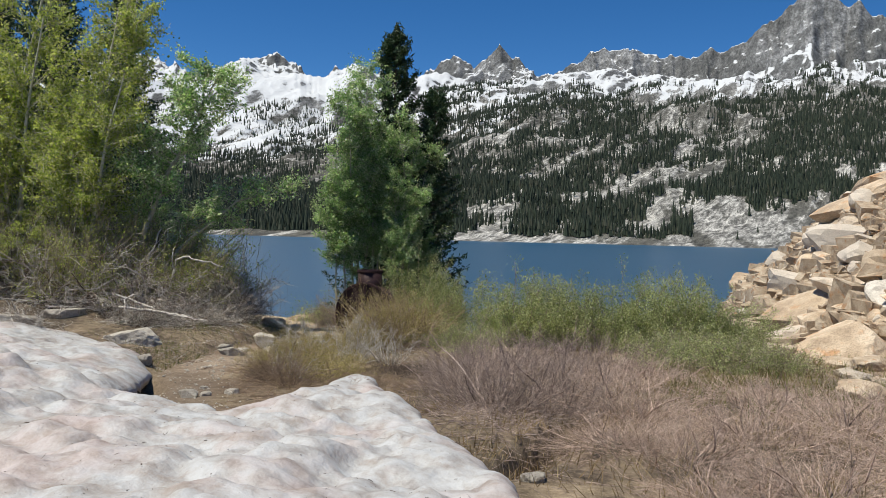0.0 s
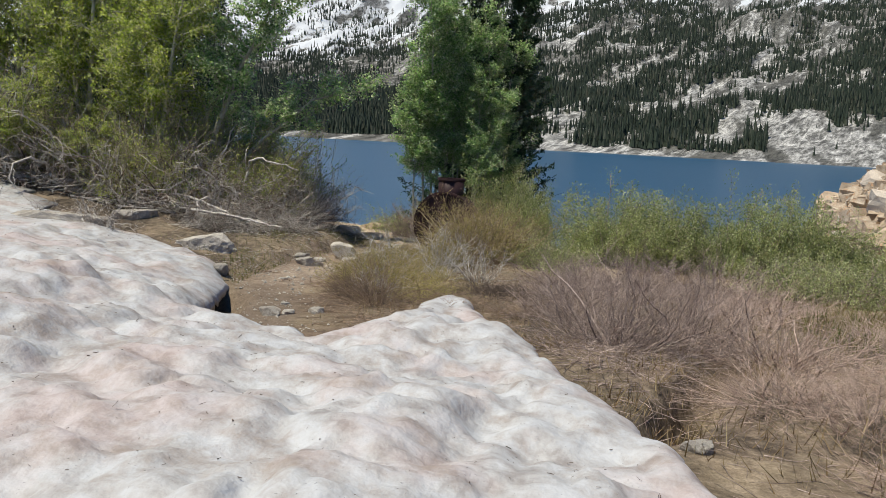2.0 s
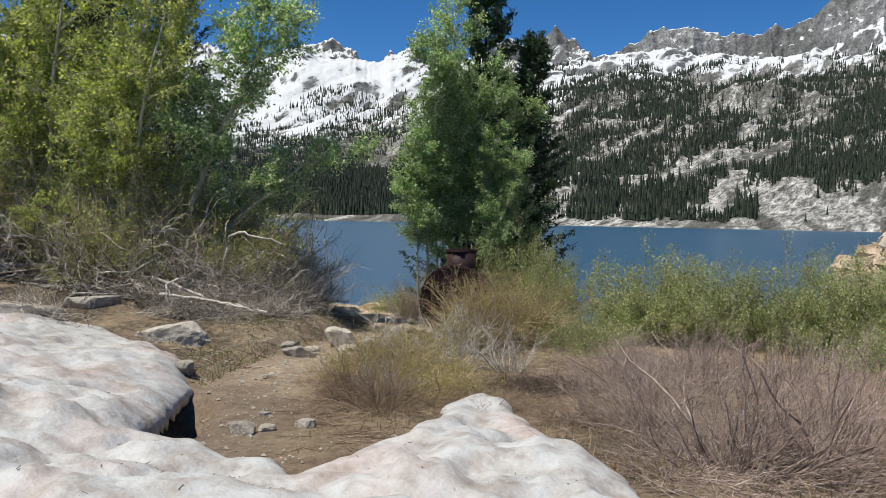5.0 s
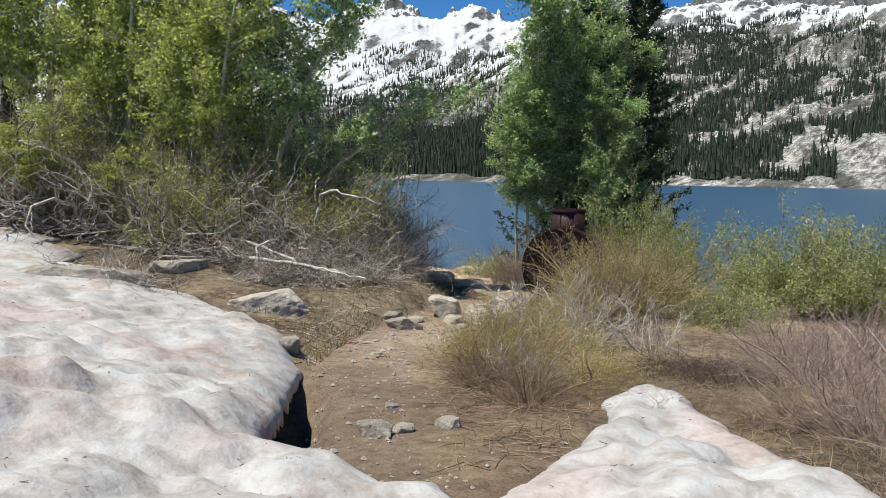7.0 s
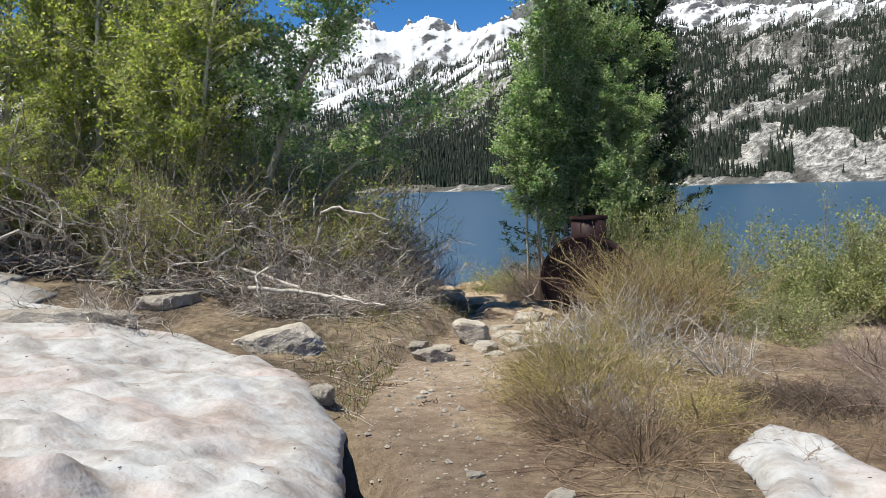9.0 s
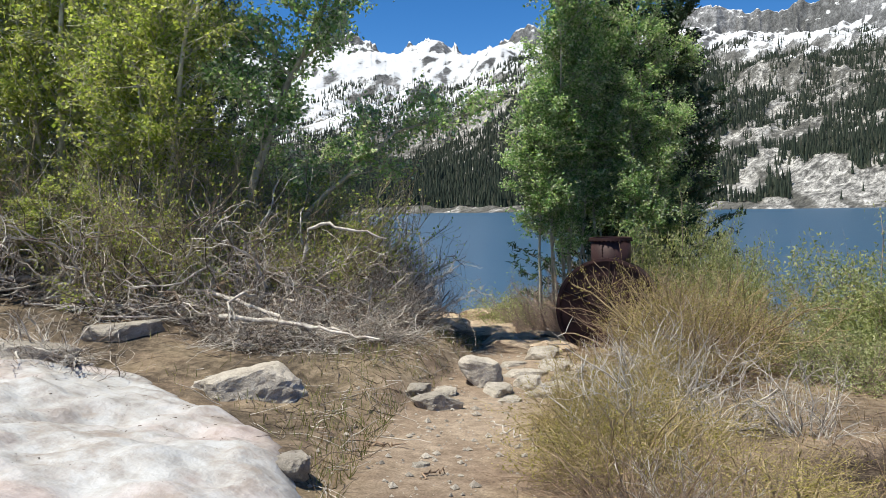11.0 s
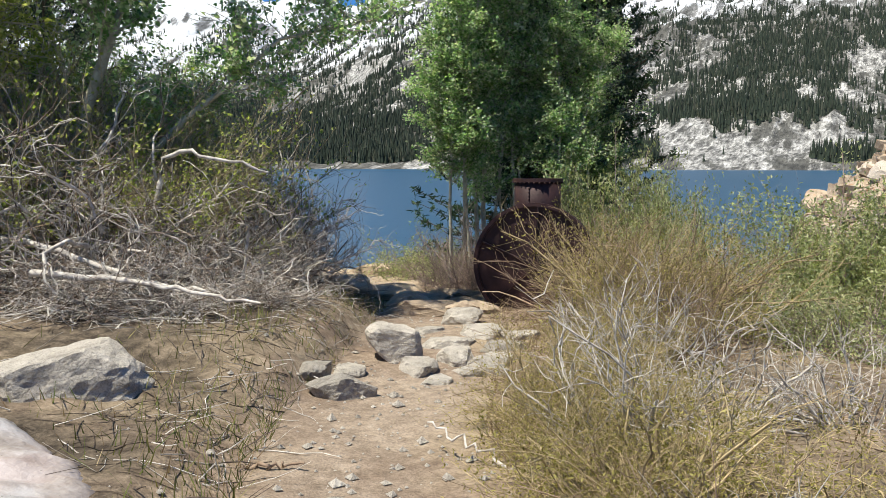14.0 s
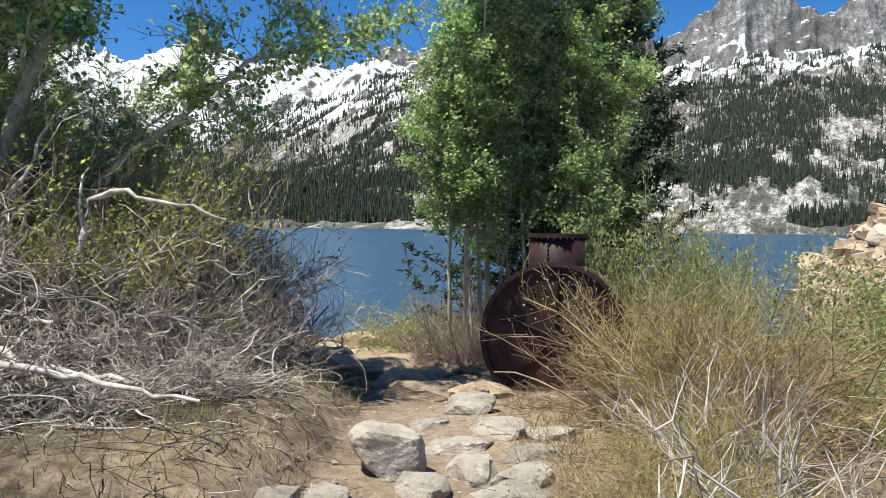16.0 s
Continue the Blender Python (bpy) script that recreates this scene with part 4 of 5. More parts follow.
for x, y, sz, rz in ((3.3, 13.8, 0.95, 0), (4.4, 13.9, 1.0, 80), (3.9, 15.2, 1.05, 300), (5.4, 14.6, 0.9, 190), (-5.4, 19.3, 1.15, 50), (-1.3, 15.6, 0.9, 10), (-0.6, 14.8, 0.85, 70), (-1.5, 16.7, 1.0, 200), (-5.15, 19.9, 1.2, 250)):
    plant(LOW, x, y, sz, rz)


MAT = [shrub("brush_tangle", 150 + k, "sprawling tangle of dead brown twigs at the foot of the brush", "brushwood", (M_BROWN, M_DARKTWIG)[k], 90, 0.75, 0.9, 1.75, 0.007, 900, 0.4, None, 0, (0, 0), -0.02, 0.34, 0.03, "dead twig tangles") for k in range(2)]
for k, (x, y, sz, rz, hi) in enumerate(((-2.9, 10.2, 0.75, 0, 0.7), (-2.5, 9.7, 0.8, 60, 0.6), (-2.0, 9.5, 0.85, 140, 0.6), (-1.4, 10.1, 0.8, 220, 0.6), (-0.8, 9.9, 0.8, 300, 0.55), (-3.0, 11.3, 0.7, 30, 0.7), (-3.1, 12.3, 0.7, 100, 0.7), (-0.9, 11.2, 0.9, 170, 0.6), (-3.2, 13.2, 0.65, 250, 0.7),
                                     (-0.3, 10.4, 0.9, 20, 0.5), (-1.2, 9.6, 0.95, 200, 0.85), (-0.6, 10.6, 1.0, 110, 0.85), (-0.2, 9.5, 0.9, 290, 0.85), (-1.1, 10.8, 0.95, 45, 0.8), (0.4, 10.3, 0.95, 330, 0.8), (0.3, 8.6, 0.7, 80, 0.5), (2.4, 7.4, 0.9, 160, 0.5), (3.4, 6.2, 0.9, 240, 0.5), (4.4, 7.2, 1.0, 320, 0.5), (2.9, 5.4, 0.8, 10, 0.5), (1.5, 9.6, 0.9, 90, 0.5), (3.6, 9.2, 1.0, 200, 0.5), (4.4, 5.8, 0.9, 130, 0.5))):
    plant(MAT[k % 2], x, y, sz, rz, high=hi)


UPR = [shrub("tall_brush", 155 + k, "upright pale stemmed brush with small olive leaves before the drum", "shrub", M_YTWIG, 60, 1.45, 0.8, 0.75, 0.008, 1300, 0.36, M_OLIVE, 4200, (0.035, 0.016), 0.0, 0.2, 0.04, "upright brush") for k in range(2)]
for k, (x, y, sz, rz, hi) in enumerate(((-2.45, 15.3, 0.8, 0, 1.0), (-2.3, 15.0, 1.0, 80, 1.0), (-2.5, 14.1, 0.7, 160, 0.9), (-2.1, 15.7, 0.9, 240, 1.0), (-2.9, 13.2, 0.7, 310, 0.9), (-2.55, 16.2, 0.9, 40, 1.05), (-3.0, 12.4, 0.6, 200, 0.9), (-3.25, 12.0, 0.55, 30, 0.9), (-2.9, 11.2, 0.6, 280, 0.9))):
    plant(UPR[k % 2], x, y, sz, rz, high=hi)


UNDER = shrub("leafy_shrub", 190, "young aspen scrub with fresh yellow green leaves", "shrub", M_OLIVEBARK, 70, 2.4, 1.0, 0.9, 0.012, 2600, 0.5, M_YOUNG, 5200, (0.06, 0.045), 0.0, 0.1, 0.06, "aspen scrub")
for x, y, sz, rz in ((-7.9, 15.6, 0.85, 0), (-9.0, 15.3, 1.0, 70), (-10.0, 15.4, 1.1, 150), (-11.2, 15.2, 1.15, 220), (-12.5, 15.0, 1.2, 290), (-8.4, 16.6, 0.9, 30), (-9.5, 16.5, 1.1, 110), (-10.7, 14.8, 0.8, 260), (-13.6, 14.9, 1.2, 340), (-12.0, 14.6, 0.8, 20), (-8.6, 14.5, 0.8, 60), (-9.6, 14.2, 0.85, 130), (-7.8, 15.0, 0.75, 200), (-7.5, 16.2, 0.9, 320), (-8.2, 15.9, 1.0, 250), (-9.0, 15.4, 1.05, 10)):
    plant(UNDER, x, y, sz, rz)


PALE = shrub("dead_shrub", 130, "pale crooked dead stems rising out of the yellow brush", "shrub", M_DEAD, 34, 1.05, 0.7, 0.9, 0.011, 260, 0.3, M_OLIVE, 260, (0.03, 0.013), 0.0, 0.27, 0.03, "pale dead stems")
for x, y, sz, rz in ((-2.75, 11.5, 0.95, 0), (-2.2, 12.3, 0.8, 80), (-2.65, 13.4, 1.0, 230), (-1.5, 12.2, 0.8, 300), (-2.3, 9.9, 0.6, 40), (-2.6, 14.6, 0.75, 50), (-2.5, 15.4, 1.0, 190)):
    plant(PALE, x, y, sz, rz)


def thicket(seed, mat=M_DEAD):
    """A tangle of long dead limbs that sweep sideways, with crooked side shoots."""
    g = np.random.default_rng(seed)
    n = 58
    start = np.stack([g.uniform(-0.9, 0.6, n), g.uniform(-0.5, 0.5, n), g.uniform(-0.05, 0.35, n)], 1)
    az, el = g.normal(-0.35, 0.9, n), g.uniform(0.02, 0.75, n)
    d = np.stack([np.cos(az) * np.cos(el), np.sin(az) * np.cos(el), np.sin(el)], 1)
    limbs = stems(start, d, g.uniform(0.6, 1.8, n), 11, -0.02, 0.32, g)
    lr = (0.008 + 0.024 * g.random(n) ** 2)[:, None] * np.linspace(1, 0.3, 11)[None]
    limbs[:, :, 2] = np.maximum(limbs[:, :, 2], g.uniform(0.0, 0.2, n)[:, None])
    ob = tagged(new("dead_thicket"), "tangle of bleached grey dead branches on the bank", "brushwood", "dead branches")
    for k in range(n):
        v, q = tubes(limbs[k:k + 1], lr[k:k + 1], 5)
        part("limb", mesh_from("limb", v, [q], (mat, mat, mat, M_DARKTWIG)[k % 4]), ob)
    p, dd = along(limbs, 760, 0.15, 1.0, g)
    dd = dd / np.linalg.norm(dd, axis=1, keepdims=True) + g.normal(0, 0.6, dd.shape)
    sh = stems(p, dd, g.uniform(0.2, 0.7, 760), 7, 0.05, 0.36, g)
    for lo, hi, bark in ((0, 600, mat), (600, 760, M_DARKTWIG)):
        v, q = tubes(sh[lo:hi], g.uniform(0.0025, 0.007, hi - lo)[:, None] * np.linspace(1, 0.4, 7)[None], 4)
        part("shoot_tangle", mesh_from("shoot_tangle", v, [q], bark), ob, kind="stuff")
    p, dd = along(sh, 800, 0.2, 1.0, g)
    dd = dd / np.linalg.norm(dd, axis=1, keepdims=True) + g.normal(0, 0.6, dd.shape)
    p, dd = p[:520], dd[:520]
    tw = stems(p, dd, g.uniform(0.1, 0.35, 520), 3, 0.02, 0.25, g)
    v, q = tubes(tw, np.full((520, 3), 0.0026), 3)
    part("twig_spray", mesh_from("twig_spray", v, [q], M_BROWN), ob, kind="stuff")
    return ob


TH = [thicket(200 + k) for k in range(3)]
for k, (x, y, sz, rz, hi) in enumerate(((-7.4, 15.1, 0.95, 0, 0.9), (-8.0, 14.2, 1.05, 15, 0.9), (-8.4, 14.6, 1.1, -10, 1.0), (-9.5, 14.0, 1.2, 20, 1.0), (-8.0, 16.0, 1.0, 0, 1.1), (-7.4, 16.5, 0.85, 10, 1.1), (-10.6, 14.4, 1.2, 0, 1.0), (-11.8, 14.0, 1.3, 10, 1.0),
                                          (-7.3, 17.4, 0.75, 20, 1.2), (-7.5, 13.4, 0.75, -20, 0.55), (-13.2, 14.3, 1.3, 0, 1.1), (-9.8, 15.6, 1.2, 30, 1.2), (-11.9, 16, 1.3, 0, 1.3), (-7.2, 14.4, 0.7, -30, 0.7), (-6.9, 15.6, 0.65, 0, 1.0), (-7.0, 16.9, 0.6, 25, 1.0), (-7.0, 14.7, 0.7, -10, 0.8), (-6.9, 15.9, 0.65, 5, 1.05), (-7.4, 13.8, 0.75, -20, 0.6), (-6.8, 16.3, 0.6, -5, 1.0), (-7.1, 13.1, 0.55, -18, 0.4), (-6.7, 13.8, 0.5, -10, 0.5), (-6.5, 15.0, 0.65, -8, 0.75), (-6.4, 15.8, 0.6, 0, 0.85), (-6.5, 14.3, 0.5, -15, 0.6), (-6.4, 13.3, 0.5, -18, 0.4), (-6.0, 14.2, 0.45, -25, 0.45), (-8.3, 11.3, 0.7, -40, 0.6))):
    plant(TH[k % 3], x, y, sz, rz, high=hi * 1.15)


def tree(name, seed, label, H, lean, crown, limbs_n, twigs_n, leaves_n, leaf, bark, trunk_r, low=0.2, leaf_size=(0.06, 0.05), stems_n=1, tilt=0.7, spread_top=0.35, course=None):
    """A broad-leaved tree: bent tapered trunks, limbs, twigs and separate leaves."""
    g = np.random.default_rng(seed)
    ob = tagged(new(name), label, "tree")
    start = np.stack([g.normal(0, 0.18 * (stems_n > 1), stems_n), g.normal(0, 0.18 * (stems_n > 1), stems_n), np.full(stems_n, -0.1)], 1)
    d = np.stack([np.full(stems_n, lean) + g.normal(0, 0.08, stems_n), g.normal(0, 0.08, stems_n), np.ones(stems_n)], 1)
    trunk = stems(start, d, H * np.linspace(1.05, 0.7, stems_n), 12, 0.03, 0.05, g)
    if course:
        c = np.array(course)
        u = np.linspace(0, len(c) - 1, 12)
        trunk = np.stack([np.interp(u, range(len(c)), c[:, k]) for k in range(3)], 1)[None] + g.normal(0, 0.02, (1, 12, 3))
    tr = trunk_r * np.linspace(1, 0.7, stems_n)[:, None] * np.linspace(1, 0.15, 12)[None]
    for k in range(stems_n):
        v, q = tubes(trunk[k:k + 1], tr[k:k + 1], 8)
        part("trunk", mesh_from("trunk", v, [q], bark), ob)
    B = g.integers(0, stems_n, limbs_n)
    u = low + (1 - low) * g.random(limbs_n) ** 0.9
    i = np.minimum((u * 11).astype(int), 10)
    p = trunk[B, i] + (trunk[B, i + 1] - trunk[B, i]) * ((u * 11) - i)[:, None]
    az = g.uniform(0, 2 * np.pi, limbs_n)
    d = np.stack([np.cos(az), np.sin(az), tilt + g.normal(0, 0.25, limbs_n)], 1)
    ln = crown * (1.15 - (1 - spread_top) * np.clip((u - low) / (1 - low), 0, 1)) * g.uniform(0.6, 1.15, limbs_n)
    limb = stems(p, d, ln, 7, 0.02, 0.12, g)
    lr = np.maximum(trunk_r * 0.3 * (1.1 - u), 0.007)[:, None] * np.linspace(1, 0.3, 7)[None]
    for k in range(limbs_n):
        v, q = tubes(limb[k:k + 1], lr[k:k + 1], 5)
        part("limb", mesh_from("limb", v, [q], bark), ob)
    p, dd = along(limb, twigs_n, 0.2, 1.0, g)
    dd = dd / np.linalg.norm(dd, axis=1, keepdims=True) + g.normal(0, 0.7, dd.shape)
    tw = stems(p, dd, g.uniform(0.15, 0.45, twigs_n), 3, 0.0, 0.15, g)
    v, q = tubes(tw, np.full((twigs_n, 3), 0.0035), 3)
    part("twig_spray", mesh_from("twig_spray", v, [q], bark), ob, kind="stuff")
    c, _ = along(tw, leaves_n, 0.1, 1.0, g)
    v, q = leaves(c + g.normal(0, 0.045, c.shape), *leaf_size, g, 1.0)
    part("crown", mesh_from("crown", v, [q], leaf, False), ob, kind="stuff")
    return ob


CLUMP = [tree("aspen_tree", 300 + k, "slim aspen with fluttering bright green leaves by the shore", (7.6, 6.6)[k], 0.0, 1.0, 95, 2000, 27000, M_ASPEN, M_ASPBARK, 0.045, 0.42, (0.06, 0.05), 3, 0.9, 0.45) for k in range(2)]
for k, (x, y, sz, rz, hi) in enumerate(((-4.35, 19.3, 0.96, 0, 1.0), (-4.9, 19.1, 0.85, 90, 0.85), (-4.0, 19.0, 0.8, 200, 0.95), (-3.9, 19.9, 0.95, 300, 0.95), (-3.3, 19.1, 0.9, 150, 0.9), (-2.85, 19.3, 0.85, 260, 0.8), (-3.5, 18.9, 0.72, 100, 0.85))):
    plant(CLUMP[k % 2], x, y, sz, rz, high=hi)

ASP = [tree("aspen_tree", 320 + k, "leaning aspen with pale bark and fresh green leaves", (6.2, 5.6, 5.0)[k], (0.28, 0.2, 0.4)[k], 1.35, 70, 1600, 11000, (M_YOUNG, M_YOUNG, M_ASPEN)[k], M_ASPBARK, 0.075, 0.36, (0.07, 0.05), (2, 2, 3)[k], 0.6) for k in range(3)]
for k, (v, x, y, sz, rz, hi) in enumerate(((1, -9.7, 14.9, 0.95, 0, 1.0), (0, -10.8, 14.6, 1.05, 20, 1.05), (2, -9.0, 16.6, 0.8, 0, 0.7), (1, -11.8, 15.4, 1.1, -20, 1.1), (0, -13, 14.6, 1.1, 30, 1.1), (2, -10.4, 16.5, 1.05, 10, 1.05),
                                          (1, -14.2, 15.5, 1.2, 0, 1.1), (0, -12.6, 17.5, 1.15, 60, 1.1), (1, -15.5, 13.6, 1.2, 0, 1.1), (2, -8.9, 14.0, 0.55, 0, 0.55), (1, -11, 13.9, 0.6, 40, 0.6), (1, -12.3, 13.6, 0.7, 0, 0.7))):
    plant(ASP[v], x, y, sz, rz, high=hi)


LEANERS = (((-8.35, 15.5), [(0, 0, -0.1), (0.3, 0.1, 1.1), (1.0, 0.3, 1.95), (1.95, 0.7, 2.75), (2.8, 1.0, 2.95)], 0.055, 26, 0.8, 600, 3000, M_ASPEN, 0.42),
           ((-9.2, 15.5), [(0, 0, -0.1), (0.55, 0.0, 1.6), (1.05, 0.1, 3.0), (1.9, 0.1, 4.6), (2.4, 0.2, 5.6)], 0.085, 60, 1.1, 1500, 13000, M_ASPEN, 0.34),
           ((-11.6, 15.0), [(0, 0, -0.1), (0.6, 0.0, 1.7), (1.3, 0.1, 3.2), (2.2, 0.1, 4.7), (2.7, 0.2, 6.0)], 0.08, 70, 1.2, 1300, 8500, M_YOUNG, 0.36))
for k, ((x, y), course, r, limbs_n, crown, twigs_n, leaves_n, leaf, low) in enumerate(LEANERS):
    plant(tree("aspen_tree", 340 + k, "aspen leaning far over from the bank with pale bare trunk", 5, 0, crown, limbs_n, twigs_n, leaves_n, leaf, M_ASPBARK, r, low, (0.07, 0.055), 1, 0.5, 0.6, course), x, y)


def conifer(seed, H, width, label):
    g = np.random.default_rng(seed)
    ob = tagged(new("pine_tree"), label, "tree")
    trunk = stems(np.array([[0, 0, -0.1]]), np.array([[0.02, 0.0, 1.0]]), np.array([H]), 10, 0.02, 0.015, g)
    v, q = tubes(trunk, 0.018 * H * np.linspace(1, 0.08, 10)[None], 8)
    part("trunk", mesh_from("trunk", v, [q], M_PINEBARK), ob)
    n = int(H * 30)
    u = g.uniform(0.08, 0.985, n)
    i = np.minimum((u * 9).astype(int), 8)
    p = trunk[0, i] + (trunk[0, i + 1] - trunk[0, i]) * (u * 9 - i)[:, None]
    az = g.uniform(0, 2 * np.pi, n)
    d = np.stack([np.cos(az), np.sin(az), g.normal(0.15, 0.15, n) + 0.5 * u], 1)
    ln = width * (1.02 - u) ** 0.75 * g.uniform(0.55, 1.15, n) + 0.12
    limb = stems(p, d, ln, 6, 0.05, 0.08, g)
    v, q = tubes(limb, np.full(n, 0.014)[:, None] * np.linspace(1, 0.3, 6)[None], 4)
    part("limb_whorl", mesh_from("limb_whorl", v, [q], M_PINEBARK), ob, kind="stuff")
    m = int(H * 600)
    p, dd = along(limb, m, 0.25, 1.0, g)
    dd = dd / np.linalg.norm(dd, axis=1, keepdims=True) + g.normal(0, 0.5, dd.shape)
    sprays = stems(p, dd, g.uniform(0.08, 0.22, m), 3, 0.1, 0.1, g)
    c, cd = along(sprays, m * 6, 0.0, 1.0, g)
    v, q = leaves(c + g.normal(0, 0.03, c.shape), 0.16, 0.036, g, 0.2)
    part("crown", mesh_from("crown", v, [q], M_NEEDLE, False), ob, kind="stuff")
    return ob


PINE = [conifer(400, 8.6, 2.0, "dark green young pine behind the aspens"), conifer(401, 13.0, 3.5, "tall dark pine behind the aspens")]
plant(PINE[0], -3.85, 20.5, 1.02, 0)
plant(PINE[0], -2.95, 20.2, 0.8, 120)
for x, y, sz, rz in ((-15.2, 24, 1.0, 0), (-17.5, 23.5, 1.15, 100), (-20.5, 24.5, 1.0, 200), (-14.5, 19.5, 0.75, 300), (-23, 22, 1.1, 30)):
    plant(PINE[1], x, y, sz, rz)

# ---- fallen wood ----


def limb_mesh(name, seed, pts, r0, r1, mat, sides=8):
    """A crooked limb through a few points."""
    g = np.random.default_rng(seed)
    pts = np.array(pts, float)
    u = np.linspace(0, len(pts) - 1, 16)
    path = np.stack([np.interp(u, range(len(pts)), pts[:, k]) for k in range(3)], 1)
    path[1:-1] += g.normal(0, 0.016, (14, 3))
    v, q = tubes(path[None], (np.linspace(r0, r1, 16) * g.uniform(0.88, 1.12, 16))[None], sides)
    return mesh_from(name, v, [q], mat)


def fallen(name, seed, at, rz, pts, r0, r1, label, mat=M_DEAD):
    ob = new(name, limb_mesh(name, seed, pts, r0, r1, mat))
    ob.matrix_world = pose(at[0], at[1], float(ground_z(*at)), 0, 0, rz)
    return tagged(ob, label, "branch")


fallen("dead_limb", 1, (-7.35, 14.5), 0, [(0.05, 0, -0.1), (0.1, 0, 0.7), (0.25, 0, 1.35), (0.45, 0.05, 1.42), (0.75, 0.1, 1.33), (1.0, 0.2, 1.29), (1.2, 0.3, 1.2)], 0.032, 0.01, "thick bleached dead limb bent over sideways")
fallen("dead_limb", 2, (-8.3, 13.6), -12, [(0, 0, 0.45), (0.8, 0, 0.35), (1.6, 0, 0.12), (2.3, 0.1, 0.05)], 0.035, 0.015, "bleached dead limb lying down the bank")
fallen("dead_limb", 3, (-7.4, 12.9), 5, [(0, 0, 0.3), (0.7, 0.1, 0.25), (1.3, 0.0, 0.15), (1.9, -0.1, 0.1)], 0.03, 0.01, "bleached dead limb lying down the bank")
fallen("dead_limb", 4, (-6.9, 14.6), -30, [(0, 0, 0.1), (0.4, 0.1, 0.02), (0.7, 0.1, 0.2), (0.95, 0.0, 0.75)], 0.03, 0.012, "curved bleached dead limb on the bank")
fallen("stick", 7, (-4.75, 10.9), 20, [(0, 0, 0.012), (0.15, 0.02, 0.02), (0.3, 0, 0.012)], 0.012, 0.007, "short dark stick lying on the trail", M_BROWN)
fallen("stick", 8, (-4.1, 10.3), 60, [(0, 0, 0.01), (0.12, 0.02, 0.015), (0.22, 0, 0.01)], 0.008, 0.005, "short dark stick lying on the trail", M_BROWN)
fallen("stick", 9, (-3.4, 11.2), 150, [(0, 0, 0.01), (0.3, 0.05, 0.08), (0.6, 0, 0.12)], 0.01, 0.005, "crooked stick beside the yellow brush", M_DEAD)

# ---- grass, litter and pebbles ----


def blades(name, N, region, lo, hi, mat, label, seed, width=0.004):
    g = np.random.default_rng(seed)
    x, y = region(g, N)
    keep = (inside_by(x, y, SNOW) < -0.05) & (fbm(x * 0.9, y * 0.9, 3) + g.normal(0, 0.25, len(x)) > -0.1)
    x, y = x[keep], y[keep]
    n = len(x)
    z = ground_z(x, y)
    h = g.uniform(lo, hi, n)
    a = g.uniform(0, 6.283, n)
    lean = g.normal(0, 0.5, (n, 2)) * h[:, None]
    w = np.stack([np.cos(a), np.sin(a)], 1) * width
    b0, b1 = np.stack([x, y], 1) - w, np.stack([x, y], 1) + w
    t0, t1 = b0 + lean + w * 0.7, b1 + lean - w * 0.7
    v = np.stack([np.c_[b0, z - 0.01], np.c_[b1, z - 0.01], np.c_[t1, z + h], np.c_[t0, z + h]], 1).reshape(-1, 3)
    tagged(new(name, mesh_from(name, v, [np.arange(n * 4).reshape(n, 4)], mat, False)), label, "grass", kind="stuff")


def bank_region(g, N):
    y = g.uniform(9.5, 18.5, N)
    return trail_x(y) - 0.55 - g.exponential(0.9, N), y


def brush_region(g, N):
    y = g.uniform(7.2, 18.5, N)
    return trail_x(y) + 0.75 + g.exponential(1.8, N), y


def flat_region(g, N):
    return g.uniform(1.0, 9.5, N), g.uniform(3.5, 19, N)


def talus_region(g, N):
    return g.uniform(3.2, 9.5, N), g.uniform(9, 19, N)


blades("dry_grass", 1800, bank_region, 0.02, 0.1, M_DRY, "short dry tan grass on the bank", 1)
blades("green_grass", 4500, bank_region, 0.03, 0.12, M_GRASS, "sparse green grass on the bank", 2)
blades("dry_grass", 5000, brush_region, 0.03, 0.16, M_DRY, "dry straw grass between the shrubs", 3)
blades("dry_grass", 22000, flat_region, 0.03, 0.2, M_DRY, "dry straw grass below the talus", 4, 0.005)
def hummock_region(g, N):
    return g.normal(0.85, 0.5, N), g.normal(7.2, 0.65, N)


blades("dry_grass", 5000, hummock_region, 0.02, 0.09, M_DRY, "dry grass on a low hummock beside the snow", 6)
blades("green_grass", 9000, talus_region, 0.05, 0.25, M_GRASS, "sparse green grass below the talus", 5, 0.005)


def litter(name, N, region, label, mat, seed):
    g = np.random.default_rng(seed)
    x, y = region(g, N)
    keep = inside_by(x, y, SNOW) < -0.02
    x, y = x[keep], y[keep]
    n = len(x)
    st = np.stack([x, y, ground_z(x, y) + 0.006], 1)
    d = np.c_[g.normal(0, 1, (n, 2)), g.normal(0.05, 0.12, n)]
    p = stems(st, d, g.uniform(0.06, 0.5, n), 5, 0.0, 0.15, g)
    p[:, :, 2] = np.maximum(p[:, :, 2], ground_z(p[:, :, 0], p[:, :, 1]) + 0.004)
    v, q = tubes(p, g.uniform(0.0015, 0.005, n)[:, None] * np.linspace(1, 0.5, 5)[None], 3)
    tagged(new(name, mesh_from(name, v, [q], mat)), label, "twigs", kind="stuff")


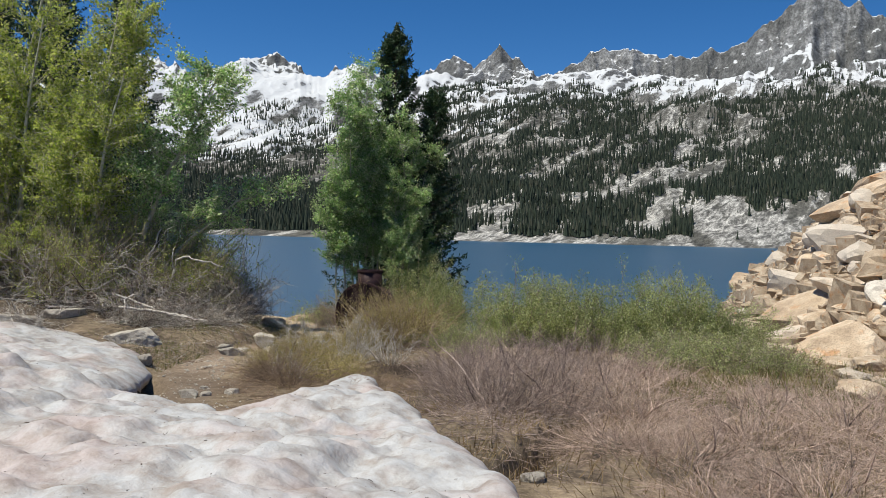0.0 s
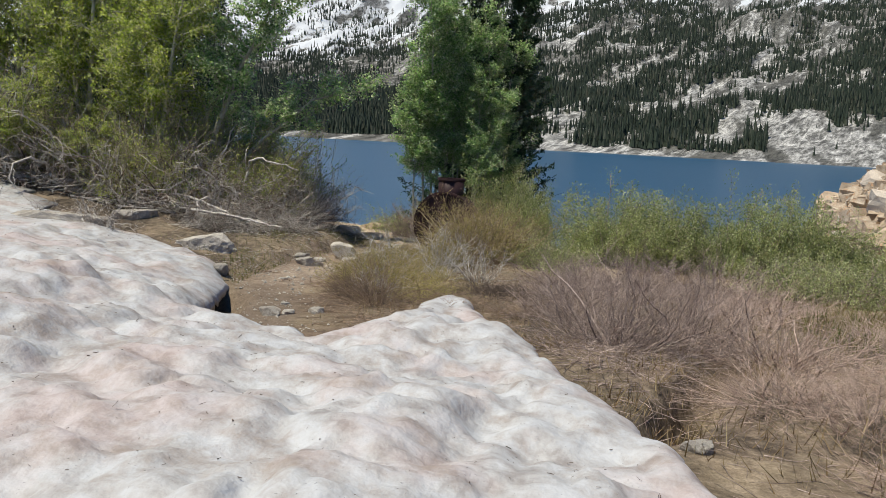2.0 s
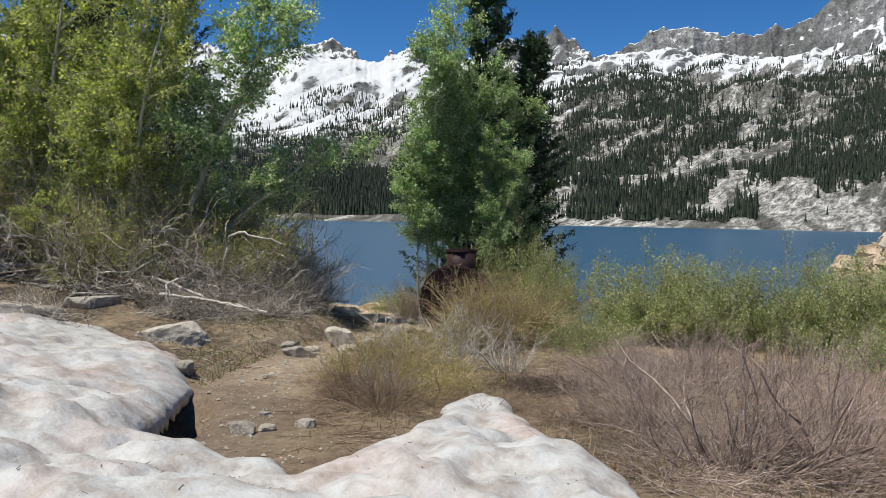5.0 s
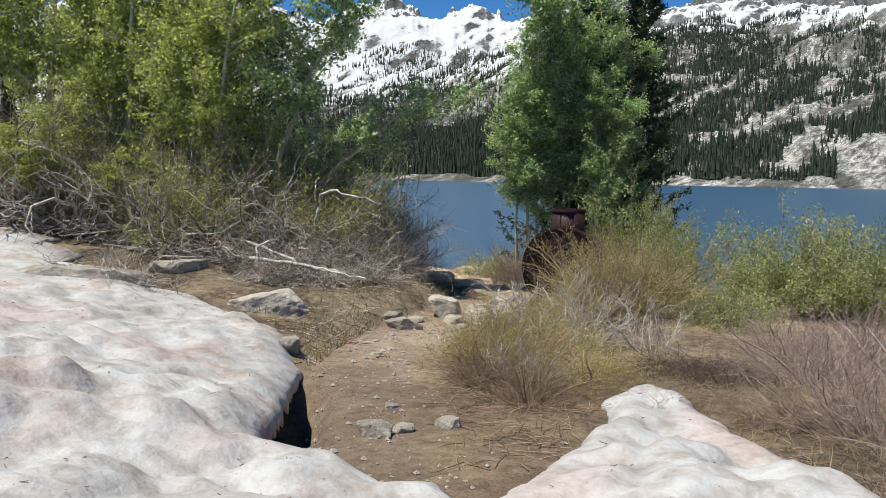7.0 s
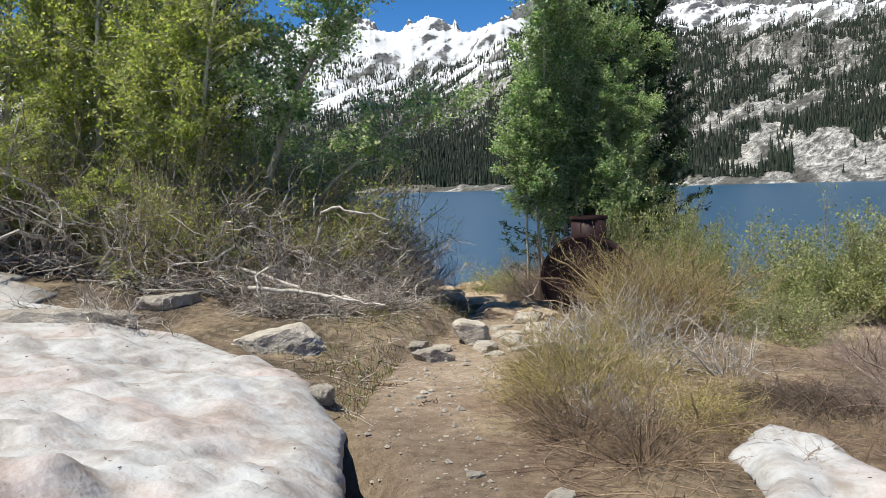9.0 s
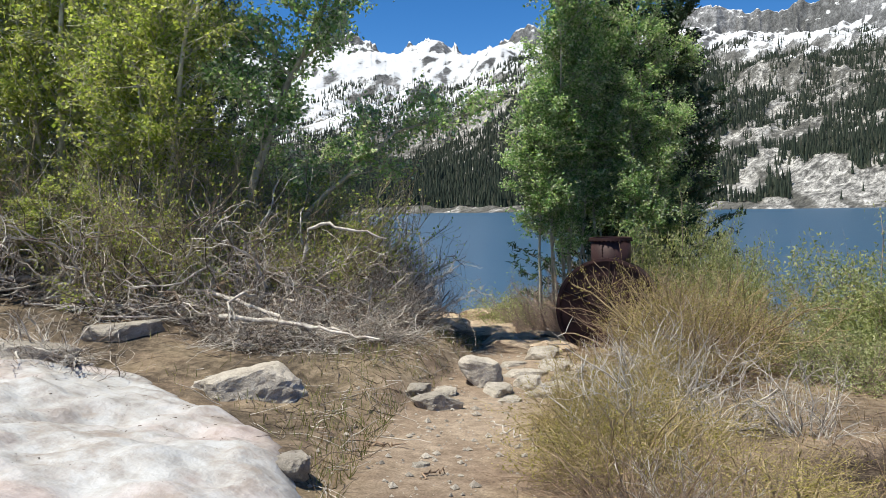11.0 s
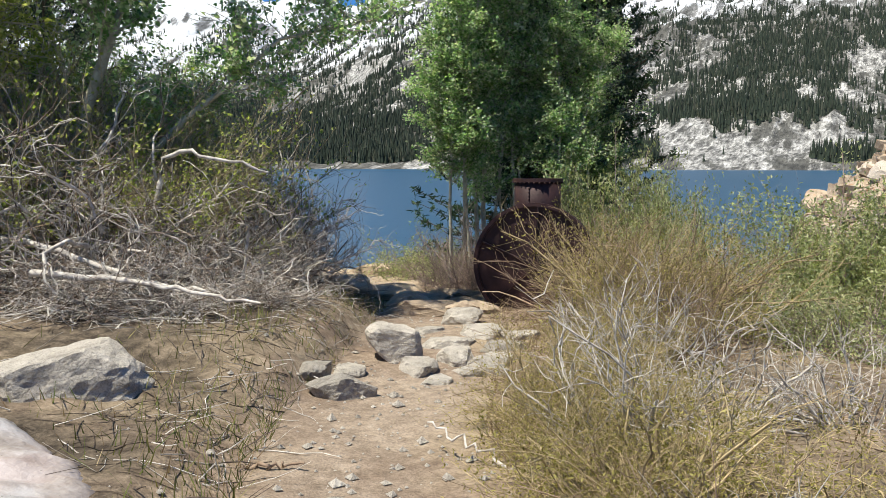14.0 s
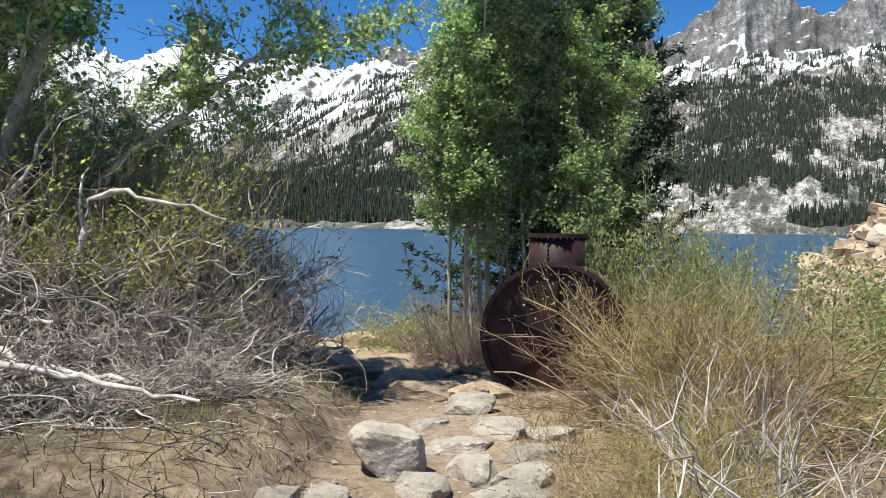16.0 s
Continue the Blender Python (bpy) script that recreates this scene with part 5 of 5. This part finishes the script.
litter("twig_litter", 350, bank_region, "grey fallen twigs scattered on the bank", M_DEAD, 1)
litter("twig_litter", 600, bank_region, "dark fallen twigs and roots on the bank", M_DARKTWIG, 7)
litter("twig_litter", 2600, brush_region, "brown fallen twigs scattered under the brush", M_BROWN, 2)
litter("twig_litter", 900, hummock_region, "grey brown fallen twigs on the low hummock", M_GREY, 4)
litter("twig_litter", 2200, flat_region, "grey fallen twigs scattered among the shrubs", M_GREY, 3)


def pebbles(N, seed):
    g = np.random.default_rng(seed)
    y = g.uniform(6.8, 19.5, N)
    x = trail_x(y) + g.normal(0, 0.55, N)
    keep = inside_by(x, y, SNOW) < -0.03
    x, y = x[keep], y[keep]
    n = len(x)
    r = np.clip(g.lognormal(-4.5, 0.55, n), 0.004, 0.05)
    octa = np.array([(1, 0, 0), (0, 1, 0), (-1, 0, 0), (0, -1, 0), (0, 0, 0.7), (0, 0, -0.7)])
    v = octa[None] * g.uniform(0.6, 1.3, (n, 6, 1)) * r[:, None, None]
    v = v + np.stack([x, y, ground_z(x, y) + r * 0.2], 1)[:, None]
    f = np.array([(0, 1, 4), (1, 2, 4), (2, 3, 4), (3, 0, 4), (1, 0, 5), (2, 1, 5), (3, 2, 5), (0, 3, 5)])
    F = (f[None] + (np.arange(n) * 6)[:, None, None]).reshape(-1, 3)
    tagged(new("pebbles", mesh_from("pebbles", v.reshape(-1, 3), [F], M_GRANITE, False)), "small pebbles scattered on the dirt trail", "pebbles", kind="stuff")


pebbles(1500, 1)


def rubble(N, seed):
    """Small broken stones that fill the gaps of the talus."""
    g = np.random.default_rng(seed)
    y = g.uniform(18, 57, N)
    x = 2.3 + 0.162 * (y + 1) + g.uniform(-1.8, 9, N) * (0.5 + y / 60)
    z = ground_z(x, y)
    ok = z > LAKE - 0.1
    x, y, z = x[ok], y[ok], z[ok]
    n = len(x)
    cube = np.array([(a, b, c) for a in (-1, 1) for b in (-1, 1) for c in (-1, 1)], float)
    v = cube[None] * g.uniform(0.55, 1.15, (n, 8, 3)) * (np.clip(g.lognormal(-1.6, 0.5, n), 0.07, 0.6)[:, None] * np.stack([g.uniform(0.8, 1.5, n), g.uniform(0.7, 1.1, n), g.uniform(0.35, 0.8, n)], 1))[:, None, :]
    a, t = g.uniform(0, 6.28, n), g.normal(0, 0.3, n)
    ca, sa, ct, st = np.cos(a)[:, None], np.sin(a)[:, None], np.cos(t)[:, None], np.sin(t)[:, None]
    vx, vz = v[..., 0] * ct - v[..., 2] * st, v[..., 0] * st + v[..., 2] * ct
    v = np.stack([vx * ca - v[..., 1] * sa, vx * sa + v[..., 1] * ca, vz], -1) + np.stack([x, y, z + 0.05], 1)[:, None]
    f = np.array([(0, 1, 3, 2), (4, 6, 7, 5), (0, 4, 5, 1), (2, 3, 7, 6), (0, 2, 6, 4), (1, 5, 7, 3)])
    F = (f[None] + (np.arange(n) * 8)[:, None, None]).reshape(-1, 4)
    tagged(new("rubble", mesh_from("rubble", v.reshape(-1, 3), [F], M_ORANGE, False)), "small broken tan stones filling the talus slope", "stones", kind="stuff")


rubble(3500, 3)


def snow_debris(N, seed):
    """Needles and bits of bark that lie on the old snow."""
    g = np.random.default_rng(seed)
    x, y = g.uniform(-9, 3, N), g.uniform(-2, 11.5, N)
    d = inside_by(x, y, SNOW)
    ok = (d > 0.25) & (fbm(x * 0.8, y * 0.8 + 7, 3) + g.normal(0, 0.3, N) > 0.0)
    x, y = x[ok], y[ok]
    base = ground_z(x, y, True, False)
    sm = 0.1 - 0.055 * y + 0.09 * np.clip(trail_x(y) - 0.95 - x, 0, 9) + 3.0 * step(-y, 4, 40)
    dd = inside_by(x, y, SNOW) + 0.10 * fbm(x * 2.2, y * 2.2, 3)
    z = np.maximum(sm, base - 0.02) + snow_thick(x, y, np.maximum(dd, 0)) - 0.02
    n = len(x)
    st = np.stack([x, y, z + 0.003], 1)
    p = stems(st, np.c_[g.normal(0, 1, (n, 2)), np.zeros(n)], np.clip(g.lognormal(-3.9, 0.5, n), 0.008, 0.05), 3, 0.0, 0.2, g)
    v, q = tubes(p, g.uniform(0.001, 0.003, n)[:, None] * np.ones((1, 3)), 3)
    tagged(new("snow_debris", mesh_from("snow_debris", v, [q], M_PINEBARK)), "dark needles and bark bits lying on old snow", "debris", kind="stuff")


snow_debris(5000, 9)
